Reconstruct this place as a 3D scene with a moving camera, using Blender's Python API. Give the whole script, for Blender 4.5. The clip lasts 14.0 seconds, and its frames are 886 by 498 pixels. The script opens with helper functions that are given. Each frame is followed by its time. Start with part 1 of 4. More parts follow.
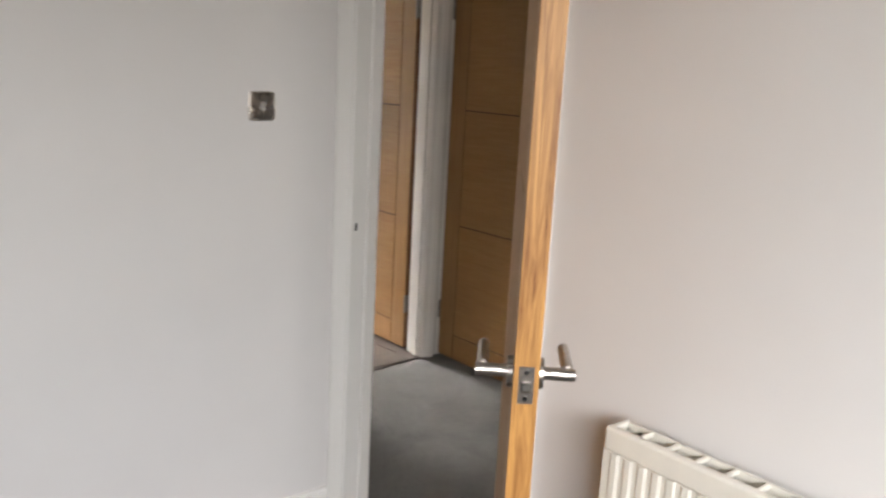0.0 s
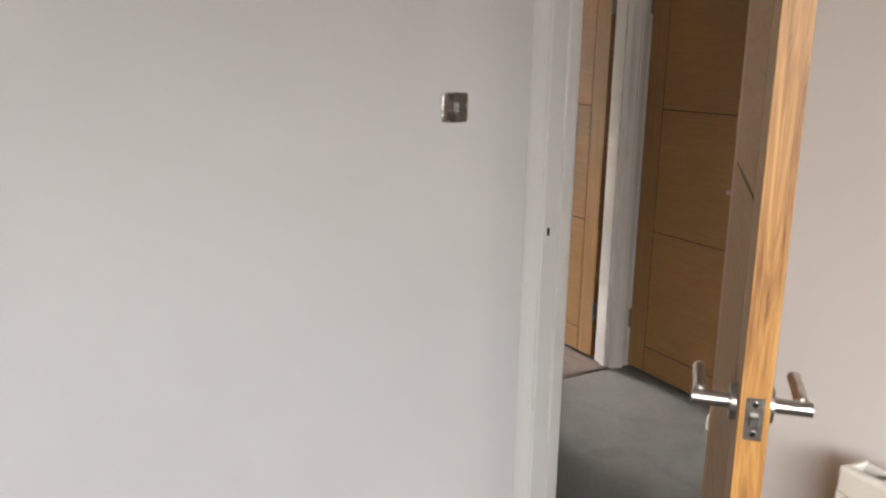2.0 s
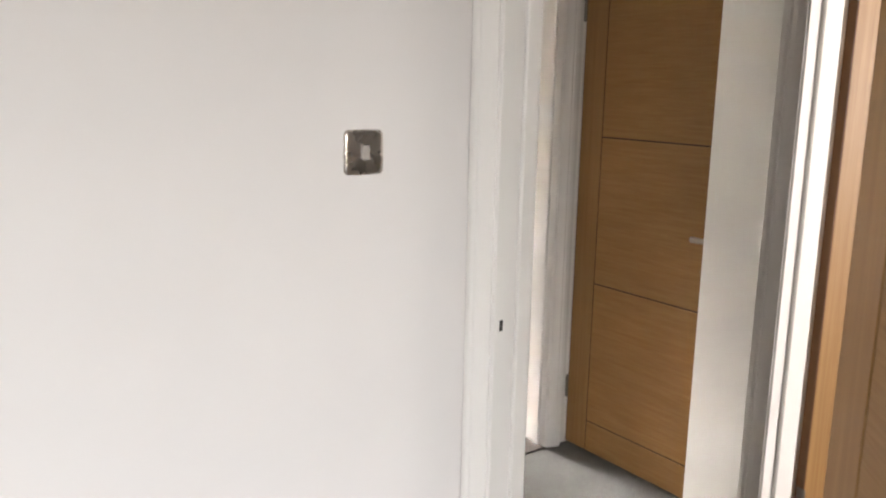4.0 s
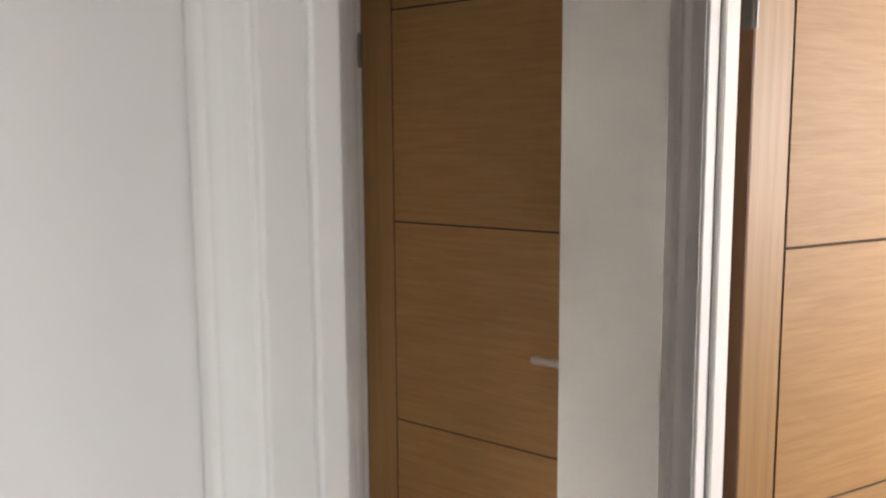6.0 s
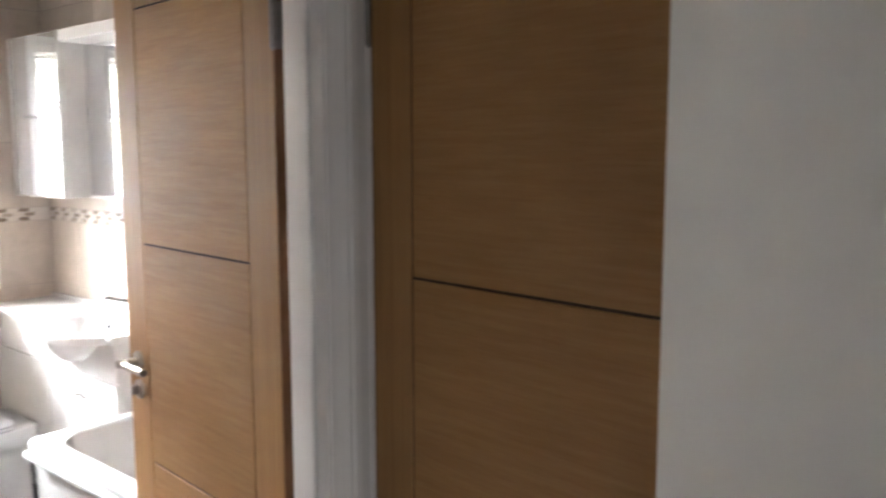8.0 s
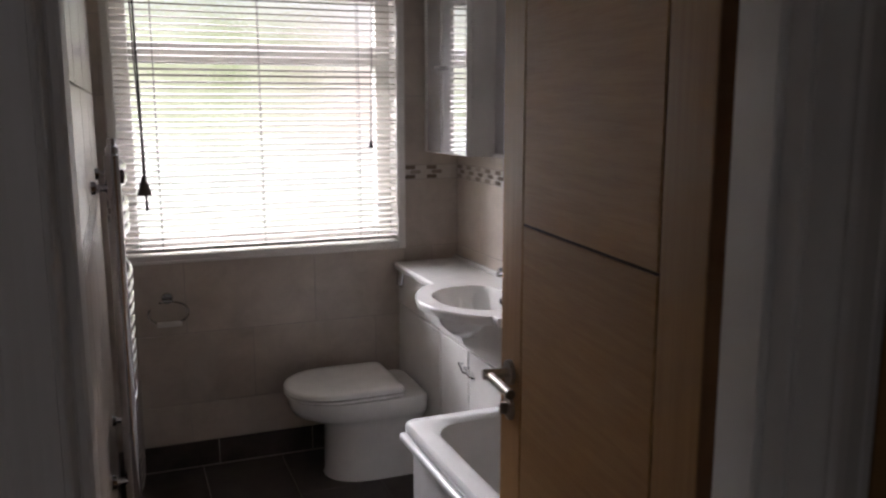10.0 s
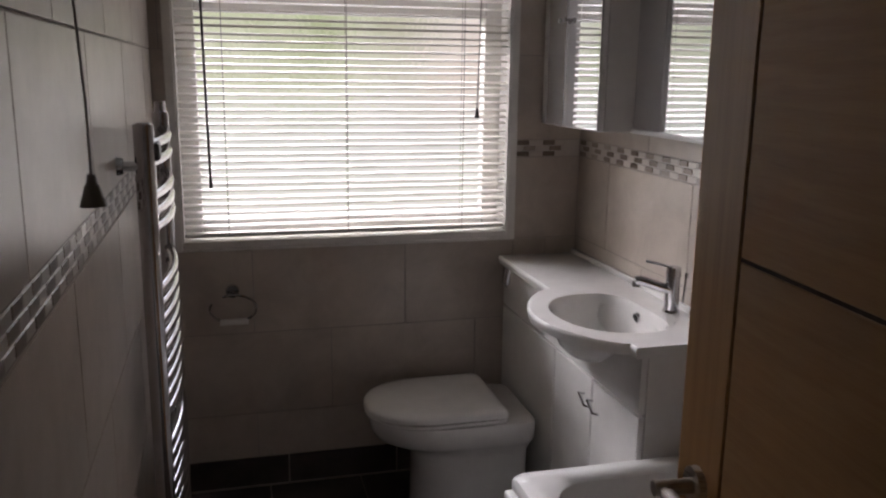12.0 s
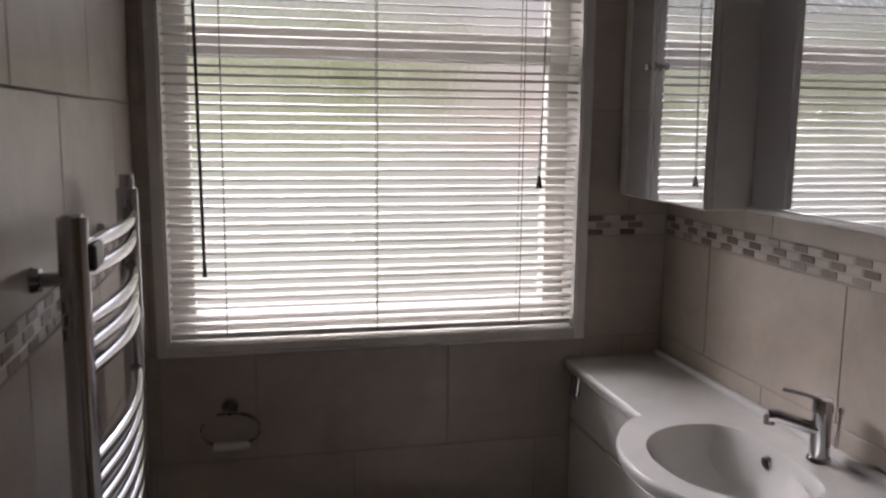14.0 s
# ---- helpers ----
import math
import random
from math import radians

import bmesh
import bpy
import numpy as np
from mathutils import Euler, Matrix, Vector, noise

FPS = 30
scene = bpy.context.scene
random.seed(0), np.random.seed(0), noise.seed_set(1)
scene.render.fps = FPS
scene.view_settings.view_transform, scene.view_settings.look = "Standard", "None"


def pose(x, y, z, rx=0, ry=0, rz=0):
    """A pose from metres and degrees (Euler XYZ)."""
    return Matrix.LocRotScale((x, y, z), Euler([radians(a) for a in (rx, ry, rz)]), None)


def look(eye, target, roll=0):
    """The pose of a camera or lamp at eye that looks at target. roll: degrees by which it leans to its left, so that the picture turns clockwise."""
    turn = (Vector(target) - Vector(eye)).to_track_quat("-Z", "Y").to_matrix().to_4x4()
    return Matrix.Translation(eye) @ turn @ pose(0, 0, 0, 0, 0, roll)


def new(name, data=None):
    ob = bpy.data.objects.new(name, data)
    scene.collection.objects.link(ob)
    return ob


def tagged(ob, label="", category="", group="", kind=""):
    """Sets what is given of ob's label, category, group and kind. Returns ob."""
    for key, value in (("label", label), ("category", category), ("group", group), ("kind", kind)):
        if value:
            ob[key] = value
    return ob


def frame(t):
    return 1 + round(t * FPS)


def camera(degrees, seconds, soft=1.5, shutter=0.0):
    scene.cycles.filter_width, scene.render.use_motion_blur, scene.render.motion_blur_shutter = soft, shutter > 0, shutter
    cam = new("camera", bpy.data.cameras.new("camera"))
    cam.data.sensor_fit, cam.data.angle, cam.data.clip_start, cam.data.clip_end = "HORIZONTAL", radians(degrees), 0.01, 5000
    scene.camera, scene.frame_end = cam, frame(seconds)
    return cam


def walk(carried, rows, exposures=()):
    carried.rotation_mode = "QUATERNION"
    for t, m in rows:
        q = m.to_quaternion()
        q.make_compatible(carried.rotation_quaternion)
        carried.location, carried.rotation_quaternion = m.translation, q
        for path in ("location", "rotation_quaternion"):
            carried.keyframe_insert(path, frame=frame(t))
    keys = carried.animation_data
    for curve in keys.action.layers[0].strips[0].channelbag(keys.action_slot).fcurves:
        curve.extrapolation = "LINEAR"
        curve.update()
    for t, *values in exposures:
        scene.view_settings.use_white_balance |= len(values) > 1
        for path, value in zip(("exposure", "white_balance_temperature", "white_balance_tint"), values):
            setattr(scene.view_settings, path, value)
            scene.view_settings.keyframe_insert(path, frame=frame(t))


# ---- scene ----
cam = camera(56.0, 14.0, soft=2.1, shutter=0.4)
# seconds, eye, target, roll
PATH = [
    (0, (2.216, -1.304, 1.463), (0.719, -0.046, 1.043), 3.0),
    (0.5, (2.325, -1.363, 1.444), (0.697, -0.302, 0.973), 2.5),
    (1, (2.379, -1.415, 1.442), (0.68, -0.501, 0.913), 2.3),
    (1.5, (2.276, -1.375, 1.44), (0.539, -0.513, 0.952), 1.4),
    (2, (2.111, -1.273, 1.449), (0.376, -0.375, 1.019), 1.3),
    (4.5, (1.152, -0.852, 1.478), (-0.361, 0.406, 1.124), 0.6),
    (5, (0.933, -0.736, 1.498), (-0.465, 0.664, 1.207), -0.3),
    (5.5, (0.79, -0.584, 1.484), (-0.5, 0.92, 1.212), -0.4),
    (6, (0.652, -0.372, 1.495), (-0.555, 1.201, 1.24), -0.4),
    (6.5, (0.535, -0.182, 1.5), (-0.554, 1.474, 1.231), -0.9),
    (7, (0.394, 0.011, 1.525), (-0.578, 1.738, 1.257), -2.3),
    (7.5, (0.336, 0.18, 1.493), (-0.759, 1.837, 1.262), -1.3),
    (8, (0.267, 0.366, 1.514), (-1.16, 1.746, 1.273), -0.1),
    (8.5, (0.164, 0.493, 1.485), (-1.452, 1.638, 1.209), 0.8),
    (9, (0.002, 0.587, 1.499), (-1.756, 1.5, 1.221), 1.2),
    (9.2, (-0.046, 0.613, 1.5), (-1.848, 1.432, 1.213), 0.7),
    (11.5, (-0.757, 0.782, 1.492), (-2.688, 1.099, 1.077), 0.7),
    (12, (-0.887, 0.79, 1.482), (-2.818, 1.097, 1.065), 0.7),
    (12.5, (-1.048, 0.829, 1.488), (-2.993, 1.077, 1.092), 1.2),
    (13, (-1.181, 0.862, 1.483), (-3.138, 1.025, 1.105), 1.5),
    (13.5, (-1.326, 0.832, 1.492), (-3.286, 1.007, 1.135), 1.4),
    (14, (-1.508, 0.815, 1.501), (-3.47, 1.057, 1.202), 0.6),
]
walk(cam, [(t, look(eye, target, roll)) for t, eye, target, roll in PATH],
     ((0, 2.5, 7100, 14), (0.5, 2.4, 7100, 14), (1.0, 2.25, 7100, 14), (1.5, 2.35, 7150, 14), (2.2, 2.6, 7200, 15), (4.3, 3.15, 7150, 15), (5.5, 3.05, 7050, 14), (6.5, 2.95, 6800, 14), (7.5, 2.85, 6500, 13),
      (8.0, 2.55, 6400, 14), (8.5, 1.85, 6300, 14), (9.0, 0.85, 6500, 18), (9.2, 0.6, 6500, 19), (11.3, -0.4, 6600, 21), (14, -0.9, 6700, 21)))

# ---- world and light ----
world = bpy.data.worlds.new("sky")
scene.world = world
world.use_nodes = True
wn = world.node_tree
sky = wn.nodes.new("ShaderNodeTexSky")
sky.sky_type, sky.sun_disc = "NISHITA", False
sky.sun_elevation, sky.sun_rotation = radians(48), radians(150)
wn.links.new(sky.outputs["Color"], wn.nodes["Background"].inputs["Color"])
wn.nodes["Background"].inputs["Strength"].default_value = 0.05


def lamp(name, kind, m, energy, color=(1, 1, 1), size=(1, 1), angle=0.0):
    data = bpy.data.lights.new(name, kind)
    data.energy, data.color = energy, color
    if kind == "AREA":
        data.shape, data.size, data.size_y = "RECTANGLE", size[0], size[1]
    else:
        data.angle = radians(angle)
    ob = new(name, data)
    ob.matrix_world = m
    return ob


lamp("sun", "SUN", look((0, 0, 9), (1.4, -2.0, 0)), 0.5, (1.0, 0.96, 0.9), angle=12)
# open sky above the garden, falling through the bathroom blind
lamp("bathroom_daylight", "AREA", look((-8.2, -1.0, 4.2), (-3.5, 0.8, 1.1)), 1150, (0.97, 0.98, 1.0), (4.5, 2.2))
# daylight entering by the windows of the bedroom and of the room across the landing
lamp("bedroom_daylight", "AREA", look((5.2, -3.0, 2.62), (0.4, -0.8, 0.3)), 105, (0.87, 0.94, 1.0), (3.0, 1.5))
lamp("back_room_daylight", "AREA", look((3.62, 2.75, 1.55), (0.4, 1.7, 1.1)), 19, (0.96, 0.97, 1.0), (1.4, 1.2))


# ---- materials ----
def material(name):
    m = bpy.data.materials.new(name)
    m.use_nodes = True
    return m, m.node_tree, m.node_tree.nodes["Principled BSDF"]


def coords(nt, scale, rot=(0, 0, 0)):
    tc = nt.nodes.new("ShaderNodeTexCoord")
    mp = nt.nodes.new("ShaderNodeMapping")
    mp.inputs["Scale"].default_value = scale
    mp.inputs["Rotation"].default_value = rot
    nt.links.new(tc.outputs["Object"], mp.inputs["Vector"])
    return mp.outputs["Vector"]


def noise_tex(nt, vec, scale, detail=4.0, rough=0.55, distort=0.0):
    n = nt.nodes.new("ShaderNodeTexNoise")
    n.inputs["Scale"].default_value, n.inputs["Detail"].default_value = scale, detail
    n.inputs["Roughness"].default_value, n.inputs["Distortion"].default_value = rough, distort
    nt.links.new(vec, n.inputs["Vector"])
    return n.outputs["Fac"]


def ramp(nt, fac, stops):
    r = nt.nodes.new("ShaderNodeValToRGB")
    while len(r.color_ramp.elements) < len(stops):
        r.color_ramp.elements.new(0.5)
    for e, (p, c) in zip(r.color_ramp.elements, stops):
        e.position, e.color = p, (*c, 1)
    nt.links.new(fac, r.inputs["Fac"])
    return r.outputs["Color"]


def mix(nt, a, b, fac, mode="MIX"):
    m = nt.nodes.new("ShaderNodeMix")
    m.data_type, m.blend_type = "RGBA", mode
    for sock, val in ((m.inputs[6], a), (m.inputs[7], b), (m.inputs[0], fac)):
        if isinstance(val, (tuple, float, int)):
            sock.default_value = (*val, 1) if isinstance(val, tuple) else val
        else:
            nt.links.new(val, sock)
    return m.outputs[2]


def bump(nt, bsdf, height, strength, dist=0.002):
    b = nt.nodes.new("ShaderNodeBump")
    b.inputs["Strength"].default_value, b.inputs["Distance"].default_value = strength, dist
    nt.links.new(height, b.inputs["Height"])
    nt.links.new(b.outputs["Normal"], bsdf.inputs["Normal"])


def rough_from(nt, bsdf, fac, lo, hi):
    r = nt.nodes.new("ShaderNodeMapRange")
    r.inputs["To Min"].default_value, r.inputs["To Max"].default_value = lo, hi
    nt.links.new(fac, r.inputs["Value"])
    nt.links.new(r.outputs["Result"], bsdf.inputs["Roughness"])


def paint(name, color, rough=0.6, grain=260.0, strength=0.08, patch=0.06):
    m, nt, b = material(name)
    v = coords(nt, (1, 1, 1))
    big = noise_tex(nt, v, 1.7, 3)
    dark = tuple(c * (1 - patch) for c in color)
    col = ramp(nt, big, ((0.3, dark), (0.7, color)))
    nt.links.new(col, b.inputs["Base Color"])
    fine = noise_tex(nt, v, grain, 2)
    bump(nt, b, fine, strength, 0.001)
    rough_from(nt, b, noise_tex(nt, v, 9, 2), rough - 0.06, rough + 0.06)
    return m


def oak(name, scale, dark, light, rough=0.44, curl=0.2):
    """Oak veneer; scale stretches the grain, small along it."""
    m, nt, b = material(name)
    info = nt.nodes.new("ShaderNodeObjectInfo")
    v0 = coords(nt, scale)
    add = nt.nodes.new("ShaderNodeVectorMath")
    add.operation = "ADD"
    off = nt.nodes.new("ShaderNodeVectorMath")
    off.operation = "SCALE"
    off.inputs[0].default_value = (37.0, 21.0, 53.0)
    nt.links.new(info.outputs["Random"], off.inputs["Scale"])
    nt.links.new(v0, add.inputs[0])
    nt.links.new(off.outputs["Vector"], add.inputs[1])
    v = add.outputs["Vector"]
    wide = noise_tex(nt, v, 1.0, 5, 0.6, curl)
    pores = noise_tex(nt, v, 3.2, 3, 0.7)
    mid = tuple((a + c) / 2 for a, c in zip(dark, light))
    c1 = ramp(nt, wide, ((0.3, dark), (0.5, mid), (0.68, light)))
    c2 = ramp(nt, pores, ((0.3, (0.84, 0.8, 0.75)), (0.5, (1, 1, 1))))
    col = mix(nt, c1, c2, 0.4, "MULTIPLY")
    var = ramp(nt, info.outputs["Random"], ((0.0, (0.9, 0.9, 0.9)), (1.0, (1.04, 1.02, 1.0))))
    nt.links.new(mix(nt, col, var, 1.0, "MULTIPLY"), b.inputs["Base Color"])
    bump(nt, b, pores, 0.05, 0.0008)
    rough_from(nt, b, pores, rough + 0.1, rough - 0.04)
    return m


def metal(name, color, rough, brushed=False):
    m, nt, b = material(name)
    b.inputs["Base Color"].default_value = (*color, 1)
    b.inputs["Metallic"].default_value = 1.0
    v = coords(nt, (3, 3, 160) if brushed else (20, 20, 20))
    f = noise_tex(nt, v, 6.0 if brushed else 2.0, 3)
    rough_from(nt, b, f, rough * 0.75, rough * 1.3)
    return m


def plain(name, color, rough=0.5, metallic=0.0, coat=0.0):
    m, nt, b = material(name)
    v = coords(nt, (1, 1, 1))
    f = noise_tex(nt, v, 14, 3)
    nt.links.new(ramp(nt, f, ((0.3, tuple(c * 0.93 for c in color)), (0.7, color))), b.inputs["Base Color"])
    rough_from(nt, b, f, rough * 0.9, rough * 1.1)
    b.inputs["Metallic"].default_value, b.inputs["Coat Weight"].default_value = metallic, coat
    return m


def carpet(name, stops, scale):
    m, nt, b = material(name)
    v = coords(nt, (1, 1, 1))
    fine = noise_tex(nt, v, scale, 3, 0.7)
    col = ramp(nt, fine, stops)
    wear = ramp(nt, noise_tex(nt, v, 3.0, 4, 0.6, 0.6), ((0.35, (0.5, 0.49, 0.47)), (0.62, (1, 1, 1))))
    nt.links.new(mix(nt, col, wear, 0.8, "MULTIPLY"), b.inputs["Base Color"])
    b.inputs["Roughness"].default_value = 0.95
    b.inputs["Sheen Weight"].default_value = 0.2
    bump(nt, b, noise_tex(nt, v, scale * 1.6, 3, 0.8), 0.6, 0.005)
    return m


def wall_tile(name, a, c, rough=0.28):
    m, nt, b = material(name)
    info = nt.nodes.new("ShaderNodeObjectInfo")
    v = coords(nt, (1, 1, 1))
    f = noise_tex(nt, v, 6.0, 6, 0.65, 0.4)
    col = ramp(nt, f, ((0.32, a), (0.66, c)))
    var = ramp(nt, info.outputs["Random"], ((0.0, (0.93, 0.93, 0.93)), (1.0, (1.0, 1.0, 1.0))))
    nt.links.new(mix(nt, col, var, 1.0, "MULTIPLY"), b.inputs["Base Color"])
    rough_from(nt, b, noise_tex(nt, v, 2.5, 2), rough - 0.02, rough + 0.05)
    return m


M_WALL = paint("bedroom_paint", (0.71, 0.68, 0.66))
M_HALL = paint("landing_paint", (0.70, 0.68, 0.64))
M_CEIL = paint("ceiling_paint", (0.8, 0.79, 0.77), 0.75)
M_GLOSS = paint("white_gloss", (0.78, 0.755, 0.72), 0.42, 30, 0.0, 0.03)
M_PANEL = oak("oak_panel", (5.5, 9.0, 80.0), (0.32, 0.158, 0.049), (0.385, 0.21, 0.074), 0.52)
M_STILE = oak("oak_stile", (75.0, 9.0, 1.8), (0.315, 0.158, 0.052), (0.4, 0.222, 0.082))
M_EDGE = oak("oak_edge", (30.0, 46.0, 3.4), (0.2, 0.065, 0.012), (0.66, 0.34, 0.1), 0.45, 1.6)
M_CORE = plain("groove_shadow_wood", (0.05, 0.024, 0.011), 0.8)
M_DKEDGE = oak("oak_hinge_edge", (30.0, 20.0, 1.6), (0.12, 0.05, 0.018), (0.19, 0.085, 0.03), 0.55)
M_STEEL = metal("brushed_steel", (0.5, 0.46, 0.42), 0.28, True)
M_SATIN = metal("satin_nickel", (0.56, 0.52, 0.48), 0.27)
M_CHROME = metal("chrome", (0.56, 0.56, 0.58), 0.08)
M_DARKST = metal("dark_steel", (0.24, 0.225, 0.21), 0.35)
M_RAD = plain("radiator_enamel", (0.76, 0.72, 0.64), 0.35)
M_CARPET = carpet("charcoal_carpet", ((0.42, (0.008, 0.0082, 0.009)), (0.55, (0.03, 0.0305, 0.032)), (0.62, (0.16, 0.161, 0.164))), 75)
M_CARPET2 = carpet("landing_carpet", ((0.3, (0.065, 0.063, 0.055)), (0.65, (0.165, 0.16, 0.143))), 150)
M_TILE = wall_tile("beige_wall_tile", (0.44, 0.378, 0.32), (0.565, 0.492, 0.424))
M_GROUT = plain("grout", (0.43, 0.38, 0.335), 0.9)
M_FLOORT = wall_tile("dark_floor_tile", (0.035, 0.026, 0.022), (0.085, 0.066, 0.056), 0.4)
M_CERAM = plain("white_ceramic", (0.80, 0.79, 0.77), 0.12, 0.0, 0.4)
M_ACRYL = plain("white_acrylic", (0.80, 0.80, 0.79), 0.22, 0.0, 0.3)
M_UNIT = plain("white_cabinet_board", (0.76, 0.745, 0.72), 0.42)
M_UPVC = plain("white_plastic", (0.80, 0.78, 0.74), 0.35)
M_SLAT = plain("cream_slat", (0.80, 0.765, 0.71), 0.45)
M_CORD = plain("grey_cord", (0.32, 0.29, 0.26), 0.8)
M_BLACK = plain("dark_plastic", (0.025, 0.022, 0.02), 0.4)
M_PAPER = plain("paper", (0.75, 0.73, 0.69), 0.9)
M_ROCKER = plain("silver_rocker", (0.36, 0.335, 0.31), 0.4)

m, nt, b = material("mirror_glass")
b.inputs["Base Color"].default_value, b.inputs["Metallic"].default_value = (0.8, 0.81, 0.83, 1), 0.82
b.inputs["Roughness"].default_value = 0.03
M_MIRROR = m

m, nt, b = material("patterned_glass")
b.inputs["Transmission Weight"].default_value, b.inputs["IOR"].default_value = 1.0, 1.3
b.inputs["Roughness"].default_value = 0.1
b.inputs["Base Color"].default_value = (0.97, 0.985, 0.98, 1)
v = coords(nt, (1, 1, 1))
vo = nt.nodes.new("ShaderNodeTexVoronoi")
vo.inputs["Scale"].default_value = 55
nt.links.new(v, vo.inputs["Vector"])
bump(nt, b, vo.outputs["Distance"], 0.5, 0.003)
M_GLASS = m

# mosaic pieces: brown, taupe and cream by chance
m, nt, b = material("mosaic_stone")
info = nt.nodes.new("ShaderNodeObjectInfo")
v = coords(nt, (1, 1, 1))
f = noise_tex(nt, v, 60, 4)
tone = ramp(nt, info.outputs["Random"], ((0.0, (0.15, 0.105, 0.075)), (0.5, (0.23, 0.175, 0.135)), (0.85, (0.29, 0.23, 0.185)), (1.0, (0.4, 0.34, 0.29))))
nt.links.new(mix(nt, tone, ramp(nt, f, ((0.3, (0.8, 0.8, 0.8)), (0.7, (1, 1, 1)))), 1.0, "MULTIPLY"), b.inputs["Base Color"])
b.inputs["Roughness"].default_value = 0.3
M_MOSAIC = m
M_MOSBED = wall_tile("cream_mosaic_bed", (0.52, 0.47, 0.42), (0.62, 0.57, 0.51))


# ---- building helpers ----
def box_bm(x0, x1, y0, y1, z0, z1, bevel=0.0, seg=1):
    bm = bmesh.new()
    bmesh.ops.create_cube(bm, size=1.0)
    for w in bm.verts:
        w.co = Vector(((x0 + x1) / 2 + w.co.x * (x1 - x0), (y0 + y1) / 2 + w.co.y * (y1 - y0), (z0 + z1) / 2 + w.co.z * (z1 - z0)))
    if bevel:
        bmesh.ops.bevel(bm, geom=bm.edges[:], offset=bevel, segments=seg, affect="EDGES", profile=0.5)
    return bm


def join(*bms):
    out = bms[0]
    for other in bms[1:]:
        me = bpy.data.meshes.new("tmp")
        other.to_mesh(me)
        out.from_mesh(me)
        other.free()
        bpy.data.meshes.remove(me)
    return out


def rod(p, q, r0, r1=None, n=16):
    bm = bmesh.new()
    p, q = Vector(p), Vector(q)
    bmesh.ops.create_cone(bm, cap_ends=True, segments=n, radius1=r0, radius2=r0 if r1 is None else r1, depth=(q - p).length)
    turn = (q - p).to_track_quat("Z", "Y").to_matrix().to_4x4()
    bmesh.ops.transform(bm, matrix=Matrix.Translation((p + q) / 2) @ turn, verts=bm.verts)
    return bm


def tube(points, r, n=10, flat=1.0):
    """A round bar along a line of points, capped; flat squeezes it in z."""
    bm = bmesh.new()
    pts = [Vector(p) for p in points]
    rings = []
    for i, p in enumerate(pts):
        d = (pts[min(i + 1, len(pts) - 1)] - pts[max(i - 1, 0)]).normalized()
        side = d.cross(Vector((0, 0, 1)))
        side = side.normalized() if side.length > 1e-4 else Vector((1, 0, 0))
        up = side.cross(d)
        rings.append([bm.verts.new(p + side * r * math.cos(a) + up * r * flat * math.sin(a)) for a in (2 * math.pi * k / n for k in range(n))])
    for a, c in zip(rings, rings[1:]):
        for k in range(n):
            bm.faces.new((a[k], a[(k + 1) % n], c[(k + 1) % n], c[k]))
    bm.faces.new(rings[0][::-1])
    bm.faces.new(rings[-1])
    bmesh.ops.recalc_face_normals(bm, faces=bm.faces)
    return bm


def loft(rings, cap0=True, cap1=True):
    bm = bmesh.new()
    rs = [[bm.verts.new(p) for p in ring] for ring in rings]
    n = len(rs[0])
    for a, c in zip(rs, rs[1:]):
        for k in range(n):
            bm.faces.new((a[k], a[(k + 1) % n], c[(k + 1) % n], c[k]))
    if cap0:
        bm.faces.new(rs[0][::-1])
    if cap1:
        bm.faces.new(rs[-1])
    bmesh.ops.recalc_face_normals(bm, faces=bm.faces)
    return bm


def extrude_z(profile, z0, z1):
    """A closed outline in x and y drawn upwards."""
    return loft([[(x, y, z0) for x, y in profile], [(x, y, z1) for x, y in profile]])


def mesh_of(name, bm, mat, smooth=False):
    me = bpy.data.meshes.new(name)
    bm.to_mesh(me)
    bm.free()
    me.materials.append(mat)
    if smooth:
        for p in me.polygons:
            p.use_smooth = True
        me.set_sharp_from_angle(angle=radians(40))
    return me


def part(name, bm, mat, parent=None, label="", smooth=False, m=None):
    ob = new(name, mesh_of(name, bm, mat, smooth))
    if parent:
        ob.parent = parent
    if m is not None:
        ob.matrix_basis = m
    if label:
        ob["label"] = label
    return ob


def thing(name, label, category, m=None, group="", kind=""):
    ob = new(name)
    ob.empty_display_size = 0.1
    if m is not None:
        ob.matrix_basis = m
    return tagged(ob, label, category, group, kind)


def setting(name, bm, mat, label, category, smooth=False, m=None):
    return tagged(part(name, bm, mat, None, "", smooth, m), label, category, "", "structure")


def box(name, x0, x1, y0, y1, z0, z1, mat, label, category, bevel=0.0):
    return setting(name, box_bm(x0, x1, y0, y1, z0, z1, bevel), mat, label, category)


# ---- structure: bedroom ----
H = 2.36
Y0, Y1 = 0.115, 0.213  # faces of the wall between bedroom and landing
BX = 3.55
BY = -3.6
box("floor_bedroom", -0.1, BX + 0.1, BY - 0.1, 0.14, -0.1, 0.0, M_CARPET, "dark charcoal speckled cut-pile bedroom carpet", "floor")
box("floor_landing", -1.07, BX + 0.1, 0.14, 3.0, -0.1, -0.003, M_CARPET2, "worn grey-beige landing carpet", "floor")
box("wall_bedroom_west", -0.1, 0.0, BY - 0.1, Y0, 0, H, M_WALL, "smooth pale grey painted bedroom wall", "wall")
box("wall_bedroom_north_corner", -1.0, 0.045, Y0, Y1, 0, H, M_WALL, "pale painted wall stub beside the door frame", "wall")
box("wall_bedroom_north", 0.873, BX + 0.1, Y0, Y1, 0, H, M_WALL, "pale painted bedroom wall behind the radiator", "wall")
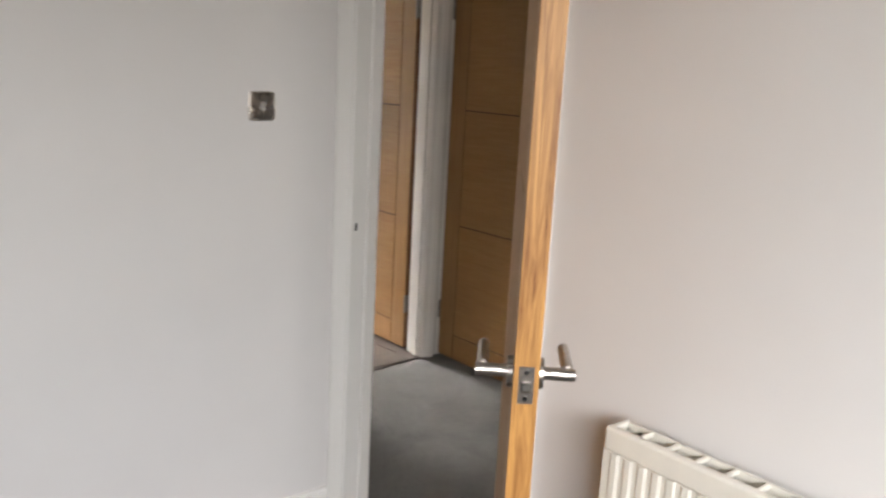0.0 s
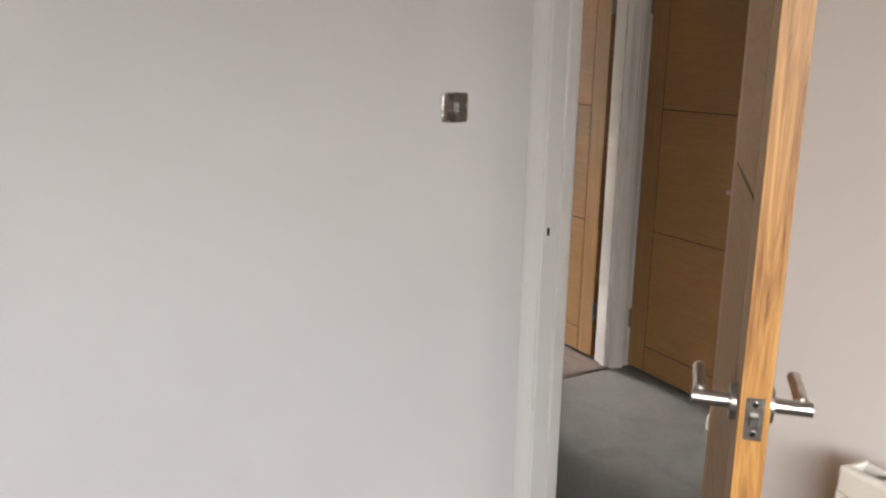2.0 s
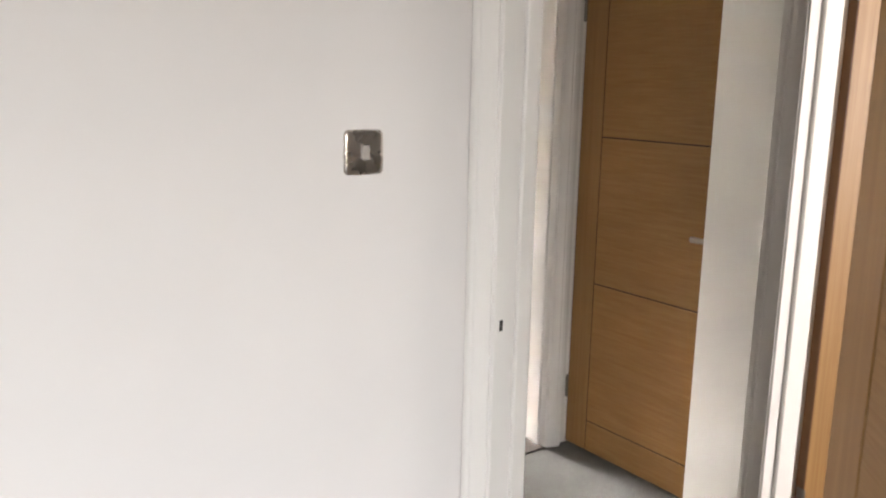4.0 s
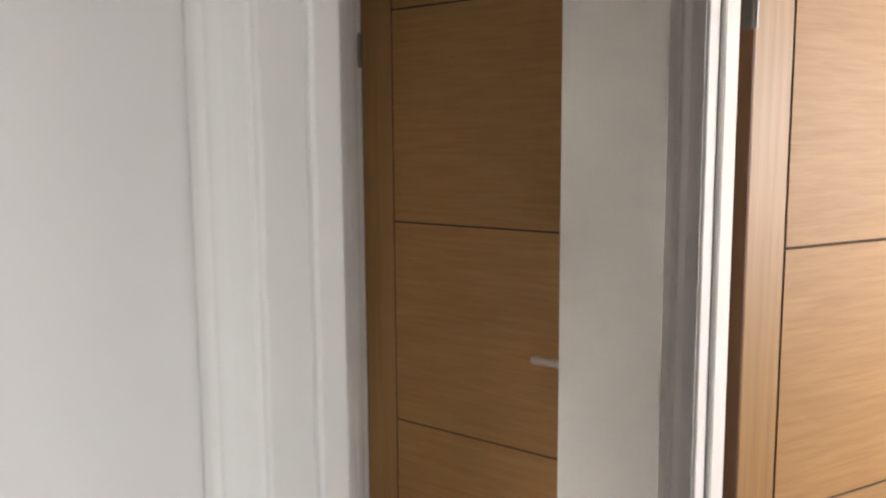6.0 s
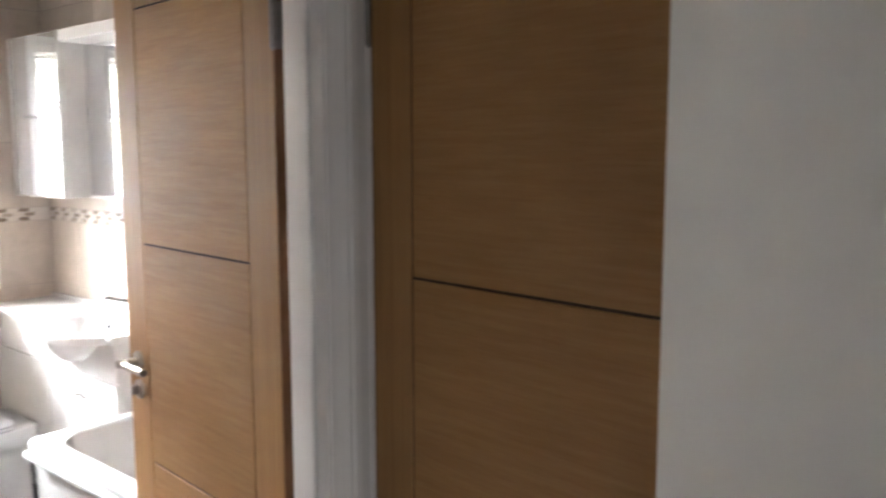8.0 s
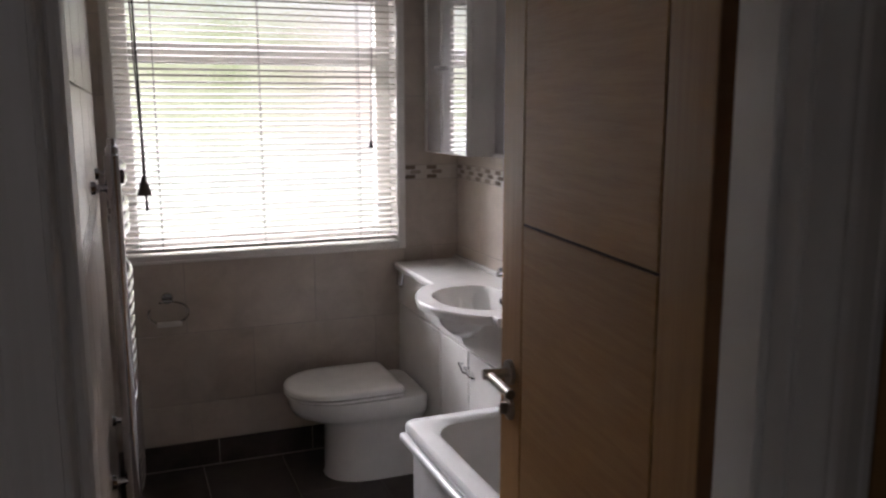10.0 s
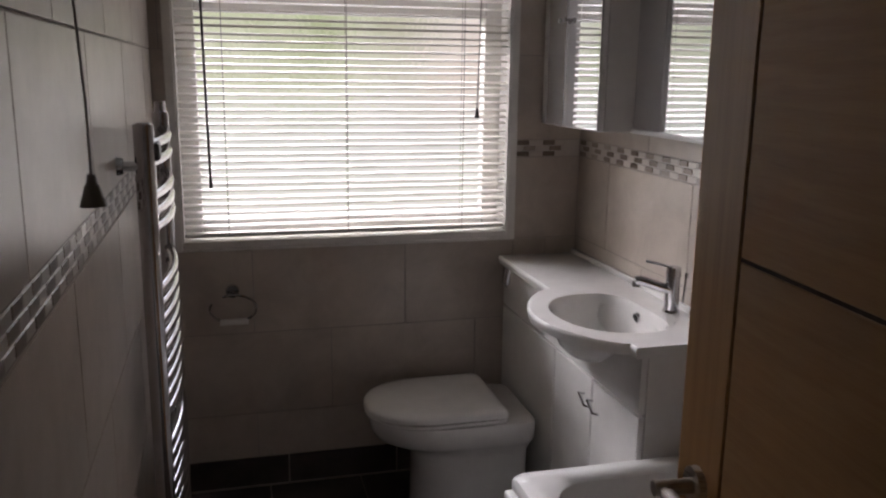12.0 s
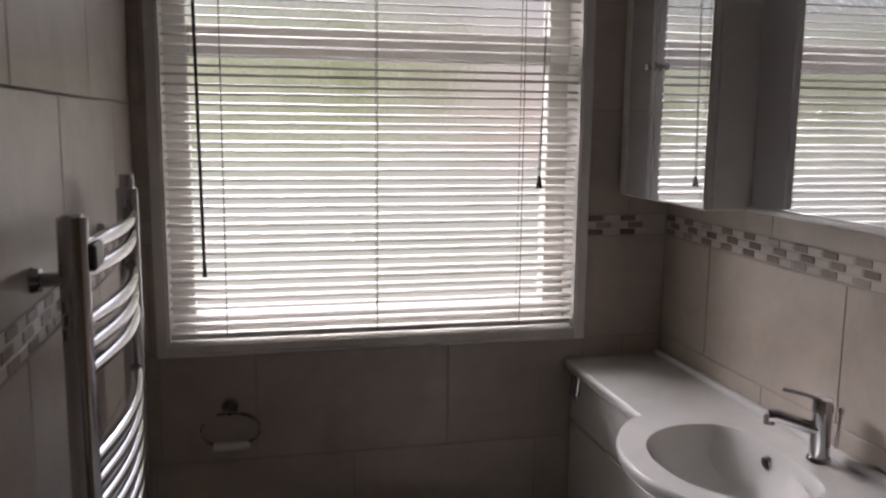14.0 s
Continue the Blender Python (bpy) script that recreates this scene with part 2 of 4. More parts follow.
box("wall_bedroom_north_over", 0.045, 0.873, Y0, Y1, 2.03, H, M_WALL, "pale painted wall above the doorway", "wall")
box("wall_bedroom_south", -0.1, BX + 0.25, BY - 0.25, BY, 0, H, M_WALL, "pale painted back wall of the bedroom", "wall")
# east wall with the window opening
wy0, wy1, wz0, wz1 = -3.1, -0.55, 0.85, 2.14
setting("wall_bedroom_east", join(box_bm(BX, BX + 0.25, BY, wy0, 0, H), box_bm(BX, BX + 0.25, wy1, Y0, 0, H),
        box_bm(BX, BX + 0.25, wy0, wy1, 0, wz0), box_bm(BX, BX + 0.25, wy0, wy1, wz1, H)), M_WALL, "pale painted bedroom wall with a window opening", "wall")
box("ceiling_bedroom", -0.1, BX + 0.25, BY - 0.1, Y1, H, H + 0.1, M_CEIL, "white painted bedroom ceiling", "ceiling")
box("ceiling_landing", -1.07, BX + 0.25, Y1, 4.1, H, H + 0.1, M_CEIL, "white painted landing ceiling", "ceiling")


def skirting(name, x0, y0, x1, y1, side, label, h=0.066, t=0.016):
    """A board along a wall from one point to the other; side is the way into the room."""
    n = Vector(side)
    prof = [(0, 0), (t, 0), (t, h * 0.72), (t * 0.75, h * 0.8), (t * 0.7, h * 0.92), (t * 0.3, h), (0, h)]
    rings = [[(x + n.x * a, y + n.y * a, c) for a, c in prof] for x, y in ((x0, y0), (x1, y1))]
    return setting(name, loft(rings), M_GLOSS, label, "skirting board")


skirting("baseboard_west", 0.0, BY, 0.0, 0.092, (1, 0), "white gloss skirting board with a moulded top")
skirting("baseboard_north", 0.92, Y0, BX, Y0, (0, -1), "white gloss skirting board below the radiator")


def architrave(name, at, z1, width, turn, label, depth=0.02):
    """An upright moulding. Local x runs across it from the opening outwards, local y is its depth out of the wall."""
    w, d = width, depth
    prof = [(0, 0), (0, d * 0.28), (w * 0.1, d * 0.34), (w * 0.22, d * 0.44), (w * 0.36, d * 0.6), (w * 0.5, d * 0.82), (w * 0.56, d * 0.88), (w * 0.6, d * 0.84), (w * 0.65, d * 0.84),
            (w * 0.7, d * 0.93), (w * 0.77, d), (w * 0.97, d), (w, d * 0.9), (w, 0)]
    return setting(name, extrude_z(prof, 0, z1), M_GLOSS, label, "architrave", False, pose(*at, 0, 0, turn))


def mirror_x(ob):
    for w in ob.data.vertices:
        w.co.x = -w.co.x
    ob.data.flip_normals()
    return ob


# bedroom door frame: linings, stop, architraves
LX0, LX1 = 0.08, 0.85
box("door_lining_bedroom_latch", 0.045, LX0, Y0 - 0.002, Y1 + 0.002, 0, 2.01, M_GLOSS, "white gloss painted door lining with a strike plate", "door frame", 0.002)
box("door_lining_bedroom_hinge", LX1, 0.873, Y0 - 0.002, Y1 + 0.002, 0, 2.01, M_GLOSS, "white gloss painted door lining on the hinge side", "door frame", 0.002)
box("door_lining_bedroom_head", 0.045, 0.873, Y0 - 0.002, Y1 + 0.002, 2.01, 2.032, M_GLOSS, "white gloss painted door head lining", "door frame", 0.002)
box("door_stop_bedroom_latch", LX0, LX0 + 0.012, Y0 + 0.05, Y0 + 0.085, 0, 2.008, M_GLOSS, "white painted door stop bead", "door stop", 0.003)
box("door_stop_bedroom_hinge", LX1 - 0.012, LX1, Y0 + 0.05, Y0 + 0.085, 0, 2.008, M_GLOSS, "white painted door stop bead", "door stop", 0.003)
mirror_x(architrave("architrave_bedroom_latch", (0.07, Y0, 0), 2.07, 0.066, 0, "white gloss moulded architrave in the room corner", 0.022))
for w in bpy.data.objects["architrave_bedroom_latch"].data.vertices:
    w.co.y = -w.co.y
bpy.data.objects["architrave_bedroom_latch"].data.flip_normals()
a = architrave("architrave_bedroom_hinge", (0.858, Y0, 0), 2.07, 0.058, 0, "white gloss moulded architrave beside the open door", 0.022)
for w in a.data.vertices:
    w.co.y = -w.co.y
a.data.flip_normals()
mirror_x(architrave("architrave_landing_side", (0.07, Y1, 0), 2.07, 0.058, 0, "white gloss moulded architrave on the landing side", 0.018))
architrave("architrave_landing_side_hinge", (0.858, Y1, 0), 2.07, 0.058, 0, "white gloss moulded architrave on the landing side", 0.018)
box("threshold_strip", LX0, LX1, 0.12, 0.16, -0.002, 0.006, M_STEEL, "thin metal carpet threshold strip in the doorway", "threshold strip", 0.002)
st = thing("strike_plate", "small painted-over metal strike plate set in the door lining", "strike plate", pose(LX0, 0.13, 0.97))
part("plate", box_bm(0, 0.0015, -0.011, 0.011, -0.028, 0.028), M_GLOSS, st)
part("keep_hole", box_bm(0.0012, 0.002, -0.004, 0.005, -0.012, 0.012), M_BLACK, st)

# ---- structure: landing ----
DW, DB = 1.083, 1.235
CX0, CX1 = -1.105, -0.985
CY0, CY1 = 0.578, 1.272
box("wall_landing_west_side", CX0, CX1, Y1, CY0 - 0.025, 0, H, M_HALL, "pale painted landing wall beside the bathroom door", "wall")
box("wall_landing_west_corner", CX0, CX1, CY1 + 0.025, 1.384, 0, H, M_HALL, "pale painted narrow wall in the landing corner", "wall")
box("wall_landing_west_over", CX0, CX1, CY0 - 0.025, CY1 + 0.025, 2.03, H, M_HALL, "pale painted wall above the bathroom door", "wall")
BX0 = -0.98
box("wall_cupboard_over", CX0, -0.19, 1.387, 1.48, 2.03, H, M_HALL, "pale painted wall above the cupboard door", "wall")
box("wall_cupboard_side", CX0, BX0 - 0.022, 1.384, 1.48, 0, 2.03, M_HALL, "pale painted wall strip beside the cupboard door", "wall")
setting("wall_landing_north_pier", extrude_z([(-0.242, 1.212), (0.055, DW), (0.1, DW), (0.1, DB), (-0.03, 1.4), (-0.03, 1.96), (-0.19, 1.96), (-0.19, 1.27), (-0.242, 1.24)], 0, H), M_HALL, "off-white painted landing wall between two doors", "wall")
box("wall_landing_north", 0.92, BX + 0.1, DW, DB, 0, H, M_HALL, "off-white painted landing wall", "wall")
box("wall_landing_north_over", 0.1, 0.92, DW, DB, 2.03, H, M_HALL, "off-white painted wall above the doorway", "wall")
setting("wall_landing_east", join(box_bm(BX, BX + 0.25, Y0, 2.0, 0, H), box_bm(BX, BX + 0.25, 3.5, 4.1, 0, H), box_bm(BX, BX + 0.25, 2.0, 3.5, 0, 0.85),
        box_bm(BX, BX + 0.25, 2.0, 3.5, 2.12, H)), M_HALL, "pale painted end wall with the far room's window opening", "wall")
box("wall_cupboard_back", CX0, -0.03, 1.96, 2.06, 0, H, M_HALL, "plain painted back wall of the cupboard", "wall")
box("wall_back_room_north", -0.13, BX, 3.85, 4.1, 0, H, M_HALL, "pale painted wall of the far room", "wall")
box("wall_back_room_west", -0.13, -0.03, 2.06, 3.85, 0, H, M_HALL, "pale painted side wall of the far room", "wall")
box("floor_back_room", -0.13, BX + 0.1, 3.0, 4.1, -0.1, -0.003, M_CARPET2, "grey-beige carpet of the far room", "floor")

skirting("baseboard_pier", -0.242, 1.212, 0.055, DW, (-0.398, -0.917), "white gloss skirting board along the landing wall")
skirting("baseboard_landing", 0.905, Y1, BX, Y1, (0, 1), "white gloss skirting board along the landing wall")
skirting("baseboard_landing_north", 1.0, DW, BX, DW, (0, -1), "white gloss skirting board along the landing wall")
# frame of the bathroom door
box("door_lining_bathroom_hinge", CX0 - 0.002, CX1 + 0.002, CY1, CY1 + 0.025, 0, 2.01, M_GLOSS, "white gloss door lining beside the hinges", "door frame", 0.002)
box("door_lining_bathroom_latch", CX0 - 0.002, CX1 + 0.002, CY0 - 0.025, CY0, 0, 2.01, M_GLOSS, "white gloss door lining of the bathroom doorway", "door frame", 0.002)
box("door_lining_bathroom_head", CX0 - 0.002, CX1 + 0.002, CY0 - 0.025, CY1 + 0.025, 2.01, 2.032, M_GLOSS, "white gloss door head lining of the bathroom", "door frame", 0.002)
box("door_stop_bathroom", CX0 + 0.055, CX0 + 0.09, CY1 - 0.012, CY1, 0, 2.008, M_GLOSS, "white painted door stop bead", "door stop", 0.003)
box("door_stop_bathroom_latch", CX0 + 0.055, CX0 + 0.09, CY0, CY0 + 0.012, 0, 2.008, M_GLOSS, "white painted door stop bead", "door stop", 0.003)
a = architrave("architrave_bathroom_hinge", (CX1, CY1 + 0.006, 0), 2.07, 0.06, 90, "white gloss moulded architrave in the landing corner", 0.022)
for w in a.data.vertices:
    w.co.y = -w.co.y
a.data.flip_normals()
a = mirror_x(architrave("architrave_bathroom_latch", (CX1, CY0 - 0.006, 0), 2.07, 0.06, 90, "white gloss moulded architrave of the bathroom doorway", 0.022))
for w in a.data.vertices:
    w.co.y = -w.co.y
a.data.flip_normals()
# frame of the cupboard door
box("door_lining_cupboard_hinge", BX0 - 0.022, BX0 - 0.003, 1.374, 1.48, 0, 2.01, M_GLOSS, "thin white gloss lining beside the cupboard hinges", "door frame", 0.002)
box("door_lining_cupboard_head", BX0 - 0.022, -0.2, 1.378, 1.48, 2.0, 2.03, M_GLOSS, "white gloss head lining of the cupboard", "door frame", 0.002)
# frame of the door across the landing
box("door_lining_back_room_hinge", 0.1, 0.122, DW - 0.002, DB + 0.002, 0, 2.01, M_GLOSS, "white gloss door lining beside the open door", "door frame", 0.002)
box("door_lining_back_room_latch", 0.895, 0.92, DW - 0.002, DB + 0.002, 0, 2.01, M_GLOSS, "white gloss door lining of the far doorway", "door frame", 0.002)
box("door_lining_back_room_head", 0.1, 0.92, DW - 0.002, DB + 0.002, 2.01, 2.032, M_GLOSS, "white gloss door head lining", "door frame", 0.002)
box("door_stop_back_room", 0.122, 0.134, 1.13, 1.165, 0, 2.008, M_GLOSS, "white painted door stop bead", "door stop", 0.003)
a = mirror_x(architrave("architrave_back_room_hinge", (0.116, DW, 0), 2.07, 0.06, 0, "white gloss moulded architrave beside the open door", 0.022))
for w in a.data.vertices:
    w.co.y = -w.co.y
a.data.flip_normals()
a = architrave("architrave_back_room_latch", (0.901, DW, 0), 2.07, 0.055, 0, "white gloss moulded architrave of the far doorway", 0.022)
for w in a.data.vertices:
    w.co.y = -w.co.y
a.data.flip_normals()


# ---- doors ----
def lever(door, x, z, side, toward, privacy=False):
    """A lever handle on a round rose; side -1 is the front face (y = 0), +1 the back; toward is the lever's way along x."""
    y = 0.0 if side < 0 else 0.04
    h = part("door_handle", join(rod((x, y, z), (x, y + side * 0.009, z), 0.026, 0.025, 28), rod((x, y + side * 0.008, z), (x, y + side * 0.06, z), 0.0105, None, 18)), M_STEEL, door, "brushed steel lever handle on a round rose", True)
    yl = y + side * 0.049
    part("lever", join(rod((x, yl, z), (x + toward * 0.03, yl, z), 0.006, None, 14), rod((x + toward * 0.02, yl, z), (x + toward * 0.128, yl, z), 0.0098, None, 18)), M_STEEL, h, "", True)
    part("end_cap", rod((x + toward * 0.128, yl, z), (x + toward * 0.1305, yl, z), 0.0102, 0.009, 14), M_DARKST, h, "", True)
    if privacy:
        part("escutcheon", join(rod((x, y, z - 0.075), (x, y + side * 0.008, z - 0.075), 0.026, 0.025, 28), box_bm(x - 0.004, x + 0.004, y + side * 0.008, y + side * 0.024, z - 0.087, z - 0.063, 0.002)), M_STEEL, door, "round privacy turn rose", True)


def hinge(door, z, back=False):
    """A butt hinge with its knuckle on the front face, or on the back face."""
    y, y0, y1 = (0.044, 0.01, 0.04) if back else (-0.004, 0.0, 0.03)
    part("hinge", join(rod((-0.004, y, z - 0.045), (-0.004, y, z + 0.045), 0.0065, None, 12), box_bm(-0.0025, -0.0008, y0, y1, z - 0.045, z + 0.045),
                       rod((-0.004, y, z - 0.049), (-0.004, y, z + 0.049), 0.004, None, 10)), M_DARKST, door, "steel butt hinge", True)


def door(name, w, m, label, stile=0.112, hz=0.955, sides=(-1, 1), knuckle_back=False, privacy=False):
    """A flush oak door with inlaid lines: two stiles, two rails and three wide panels. Hinge line at x = 0, front face at y = 0."""
    d = thing(name, label, "door", m, "", "structure")
    th, g, zs = 0.04, 0.0028, (0.0, 0.125, 0.695, 1.265, 1.84, 1.975)
    part("core", box_bm(0.003, w - 0.003, 0.003, th - 0.003, 0.003, 1.972), M_CORE, d)
    for x0, x1 in ((0.0025, stile - g), (w - stile + g, w - 0.0025)):
        part("stile", box_bm(x0, x1, 0, th, 0, 1.975, 0.0012), M_STILE, d)
    for i, (z0, z1) in enumerate(zip(zs, zs[1:])):
        a0 = z0 + (g if i else 0)
        a1 = z1 - (g if i < 4 else 0)
        part("rail" if i in (0, 4) else "panel", box_bm(stile + g, w - stile - g, 0, th, a0, a1, 0.0012), M_PANEL, d)
    part("hinge_edge", box_bm(-0.0005, 0.0025, 0.001, th - 0.001, 0.001, 1.974), M_DKEDGE, d, "darker oak hinge edge")
    part("latch_edge", box_bm(w - 0.0025, w + 0.0005, 0.001, th - 0.001, 0.001, 1.974), M_EDGE, d, "bright orange oak lipping")
    lp = part("latch_plate", box_bm(w, w + 0.0018, 0.008, 0.032, hz - 0.03, hz + 0.03, 0.0007), M_STEEL, d, "brushed steel latch plate")
    part("latch_bolt", box_bm(w + 0.001, w + 0.011, 0.012, 0.028, hz - 0.009, hz + 0.007, 0.003), M_DARKST, lp)
    for z in (hz - 0.021, hz + 0.021):
        part("screw", rod((w + 0.0017, 0.02, z), (w + 0.0026, 0.02, z), 0.004, None, 12), M_CHROME, lp)
    for s in sides:
        lever(d, w - 0.06, hz, s, -1, privacy)
    for z in (0.24, 1.74):
        hinge(d, z, knuckle_back)
    return d


door("door_1", 0.735, pose(0.835, 0.07, 0.012, 0, 0, -43.6), "open oak veneer bedroom door with inlaid lines and steel levers", hz=0.985)
door("door_2", 0.784, pose(BX0, 1.384, 0.01, 0, 0, 0), "closed oak veneer cupboard door with inlaid dark lines", sides=(-1,))
door("door_3", 0.73, pose(-1.138, 1.312, 0.01, 0, 0, 180), "oak veneer bathroom door standing open against the bath", privacy=True, stile=0.114, knuckle_back=True)
door("door_4", 0.755, pose(0.137, 1.275, 0.01, 0, 0, 66), "open oak veneer door across the landing, lit by daylight")

# ---- bedroom things ----
sw = thing("light_switch", "single brushed steel light switch plate on the pale wall", "light switch", pose(0, -0.154, 1.334))
def dome(f, depth):
    """A square outline shrunk by f, bowed out towards its middle."""
    pts = []
    for k in range(40):
        a = 2 * math.pi * (k + 0.5) / 40
        c, q = math.cos(a), math.sin(a)
        r = 0.043 * f / max(abs(c), abs(q)) * (0.97 + 0.03 * abs(abs(c) - abs(q)))
        pts.append((depth, r * c, r * q))
    return pts


bm = loft([dome(1.0, 0.0), dome(1.0, 0.003), dome(0.97, 0.0052), dome(0.9, 0.0066), dome(0.8, 0.0072), dome(0.6, 0.0078), dome(0.35, 0.0082), dome(0.1, 0.0083)])
part("plate", bm, M_SATIN, sw, "", True)
rk = part("rocker_frame", box_bm(0.006, 0.0095, -0.0095, 0.0095, -0.0145, 0.0145, 0.001), M_DARKST, sw)
part("rocker", loft([[(0.008, -0.0083, z), (0.008, 0.0083, z), (x, 0.0083, z), (x, -0.0083, z)] for z, x in ((-0.0133, 0.0138), (0.0, 0.0115), (0.0133, 0.0128))]), M_ROCKER, rk, "silver rocker")
for y in (-0.03, 0.03):
    part("screw", rod((0.0065, y, 0), (0.0088, y, 0), 0.0034, 0.003, 14), M_CHROME, sw, "", True)


def radiator(m, length, height, label):
    r = thing("radiator", label, "radiator", m)
    pitch, n = 0.0335, int(length / 0.0335)
    # pressed front panel with upright flutes, local x along it, y = 0 the front
    top, low = height, 0.0
    prof = [(0.0, 0.004)]
    for i in range(n):
        x = 0.018 + i * pitch
        prof += [(x, 0.004), (x + 0.005, 0.0), (x + 0.018, 0.0), (x + 0.023, 0.004)]
    prof += [(length, 0.004), (length, 0.02), (0.0, 0.02)]
    part("front_panel", extrude_z(prof, low + 0.045, top - 0.05), M_RAD, r)
    part("top_rail", box_bm(0, length, 0.001, 0.02, top - 0.05, top, 0.006, 2), M_RAD, r)
    part("bottom_rail", box_bm(0, length, 0.001, 0.02, low, low + 0.045, 0.006, 2), M_RAD, r)
    part("rear_panel", box_bm(0.005, length - 0.005, 0.064, 0.078, low + 0.01, top - 0.012, 0.004), M_RAD, r)
    for x in (0.0, length - 0.004):
        part("side_cover", box_bm(x - 0.001, x + 0.005, 0.012, 0.076, low + 0.02, top - 0.004, 0.002), M_RAD, r)
    gr = part("top_grille", join(box_bm(0.004, length - 0.004, 0.019, 0.024, top - 0.014, top - 0.003), box_bm(0.004, length - 0.004, 0.06, 0.066, top - 0.014, top - 0.003)), M_RAD, r, "slotted top grille")
    k = int(length / 0.062)
    for i in range(k + 1):
        x = 0.004 + i * (length - 0.012) / k
        part("grille_bar", box_bm(x, x + 0.009, 0.022, 0.062, top - 0.012, top - 0.002, 0.002), M_RAD, gr)
    for x in (0.18, length - 0.18):
        part("bracket", box_bm(x, x + 0.03, 0.074, 0.148, low + 0.06, top - 0.06), M_RAD, r)
    part("valve", join(rod((-0.03, 0.045, low - 0.06), (-0.03, 0.045, low + 0.05), 0.011), rod((-0.03, 0.045, low + 0.02), (0.004, 0.045, low + 0.02), 0.009), rod((-0.03, 0.045, -0.18), (-0.03, 0.045, low - 0.05), 0.0075)), M_UPVC, r, "white radiator valve and pipe tail", True)
    return r


radiator(pose(1.235, -0.03, 0.18), 1.4, 0.6, "white double panel radiator with vertical flutes on the wall")

# ---- structure: bathroom (its own square frame, turned a little against the landing) ----
BATH = pose(0.3388, 0.2434, 0, 0, 0, 5.677)
earlier = set(bpy.data.objects)
WX = -4.03
LY, RY = 0.446, 1.935
WY0, WY1, WZ0, WZ1 = 0.517, 1.656, 0.907, 2.0
LEFT = pose(WX, LY, 0)
SIDE = pose(WX, RY, 0)
box("floor_bathroom", WX - 0.1, -1.2, 0.3, 2.3, -0.1, -0.006, M_GROUT, "dark tiled bathroom floor", "floor")
box("ceiling_bathroom", WX - 0.1, -1.2, 0.3, 2.4, H, H + 0.1, M_CEIL, "white painted bathroom ceiling", "ceiling")
w_win = setting("wall_bathroom_window", join(box_bm(WX - 0.26, WX - 0.0025, 0.3, WY0, -0.05, H), box_bm(WX - 0.26, WX - 0.0025, WY1, 2.1, -0.05, H),
                box_bm(WX - 0.26, WX - 0.0025, WY0, WY1, -0.05, WZ0), box_bm(WX - 0.26, WX - 0.0025, WY0, WY1, WZ1, H)), M_GROUT, "bathroom wall with beige tiles round the window", "wall")
w_left = setting("wall_bathroom_left", box_bm(-0.2, 2.6, -0.13, -0.0025, -0.05, H), M_GROUT, "bathroom wall with large beige tiles and a mosaic border", "wall", False, LEFT)
w_right = setting("wall_bathroom_basin", box_bm(-0.1, 2.76, 0.0025, 0.13, -0.05, H), M_GROUT, "bathroom wall with beige tiles behind the basin", "wall", False, SIDE)

SKIRT = 0.11
ROWS = [(SKIRT, 0.28), (0.28, 0.58), (0.58, 0.88), (0.88, 1.18), (1.243, 1.541), (1.541, 1.84), (1.84, 2.14), (2.14, H)]
TW, GAP = 0.536, 0.003


def cut(r, hole):
    """What is left of rectangle r = (u0, u1, v0, v1) outside the hole."""
    u0, u1, v0, v1 = r
    if not hole or u1 <= hole[0] or u0 >= hole[1] or v1 <= hole[2] or v0 >= hole[3]:
        return [r]
    out = []
    if u0 < hole[0]:
        out.append((u0, hole[0], v0, v1))
    if u1 > hole[1]:
        out.append((hole[1], u1, v0, v1))
    a, c = max(u0, hole[0]), min(u1, hole[1])
    if v0 < hole[2]:
        out.append((a, c, v0, hole[2]))
    if v1 > hole[3]:
        out.append((a, c, hole[3], v1))
    return out


def tile_bm(u0, u1, v0, v1, put, depth=0.008):
    bm = bmesh.new()
    g, e = GAP / 2, 0.0012
    lo = [put(u, v, 0.0) for u, v in ((u0 + g, v0 + g), (u1 - g, v0 + g), (u1 - g, v1 - g), (u0 + g, v1 - g))]
    hi = [put(u, v, depth) for u, v in ((u0 + g + e, v0 + g + e), (u1 - g - e, v0 + g + e), (u1 - g - e, v1 - g - e), (u0 + g + e, v1 - g - e))]
    a, c = [bm.verts.new(p) for p in lo], [bm.verts.new(p) for p in hi]
    for k in range(4):
        bm.faces.new((a[k], a[(k + 1) % 4], c[(k + 1) % 4], c[k]))
    bm.faces.new(c)
    bmesh.ops.recalc_face_normals(bm, faces=bm.faces)
    return bm


def tiles(wall, u_from, u_to, start, put, hole=None):
    for i, (v0, v1) in enumerate(ROWS):
        u = start + (TW / 2 if i % 2 else 0) - TW * math.ceil((start - u_from) / TW + 1)
        while u < u_to:
            a, c = max(u, u_from), min(u + TW, u_to)
            if c - a > 0.02:
                for r in cut((a, c, v0, v1), hole):
                    if r[1] - r[0] > 0.012 and r[3] - r[2] > 0.012:
                        part("tile", tile_bm(*r, put), M_TILE, wall)
            u += TW
    u = u_from
    while u < u_to:
        c = min(u + 0.4, u_to)
        if c - u > 0.02:
            part("skirting_tile", tile_bm(u, c, 0.0, SKIRT, put, 0.011), M_FLOORT, wall)
        u += 0.4


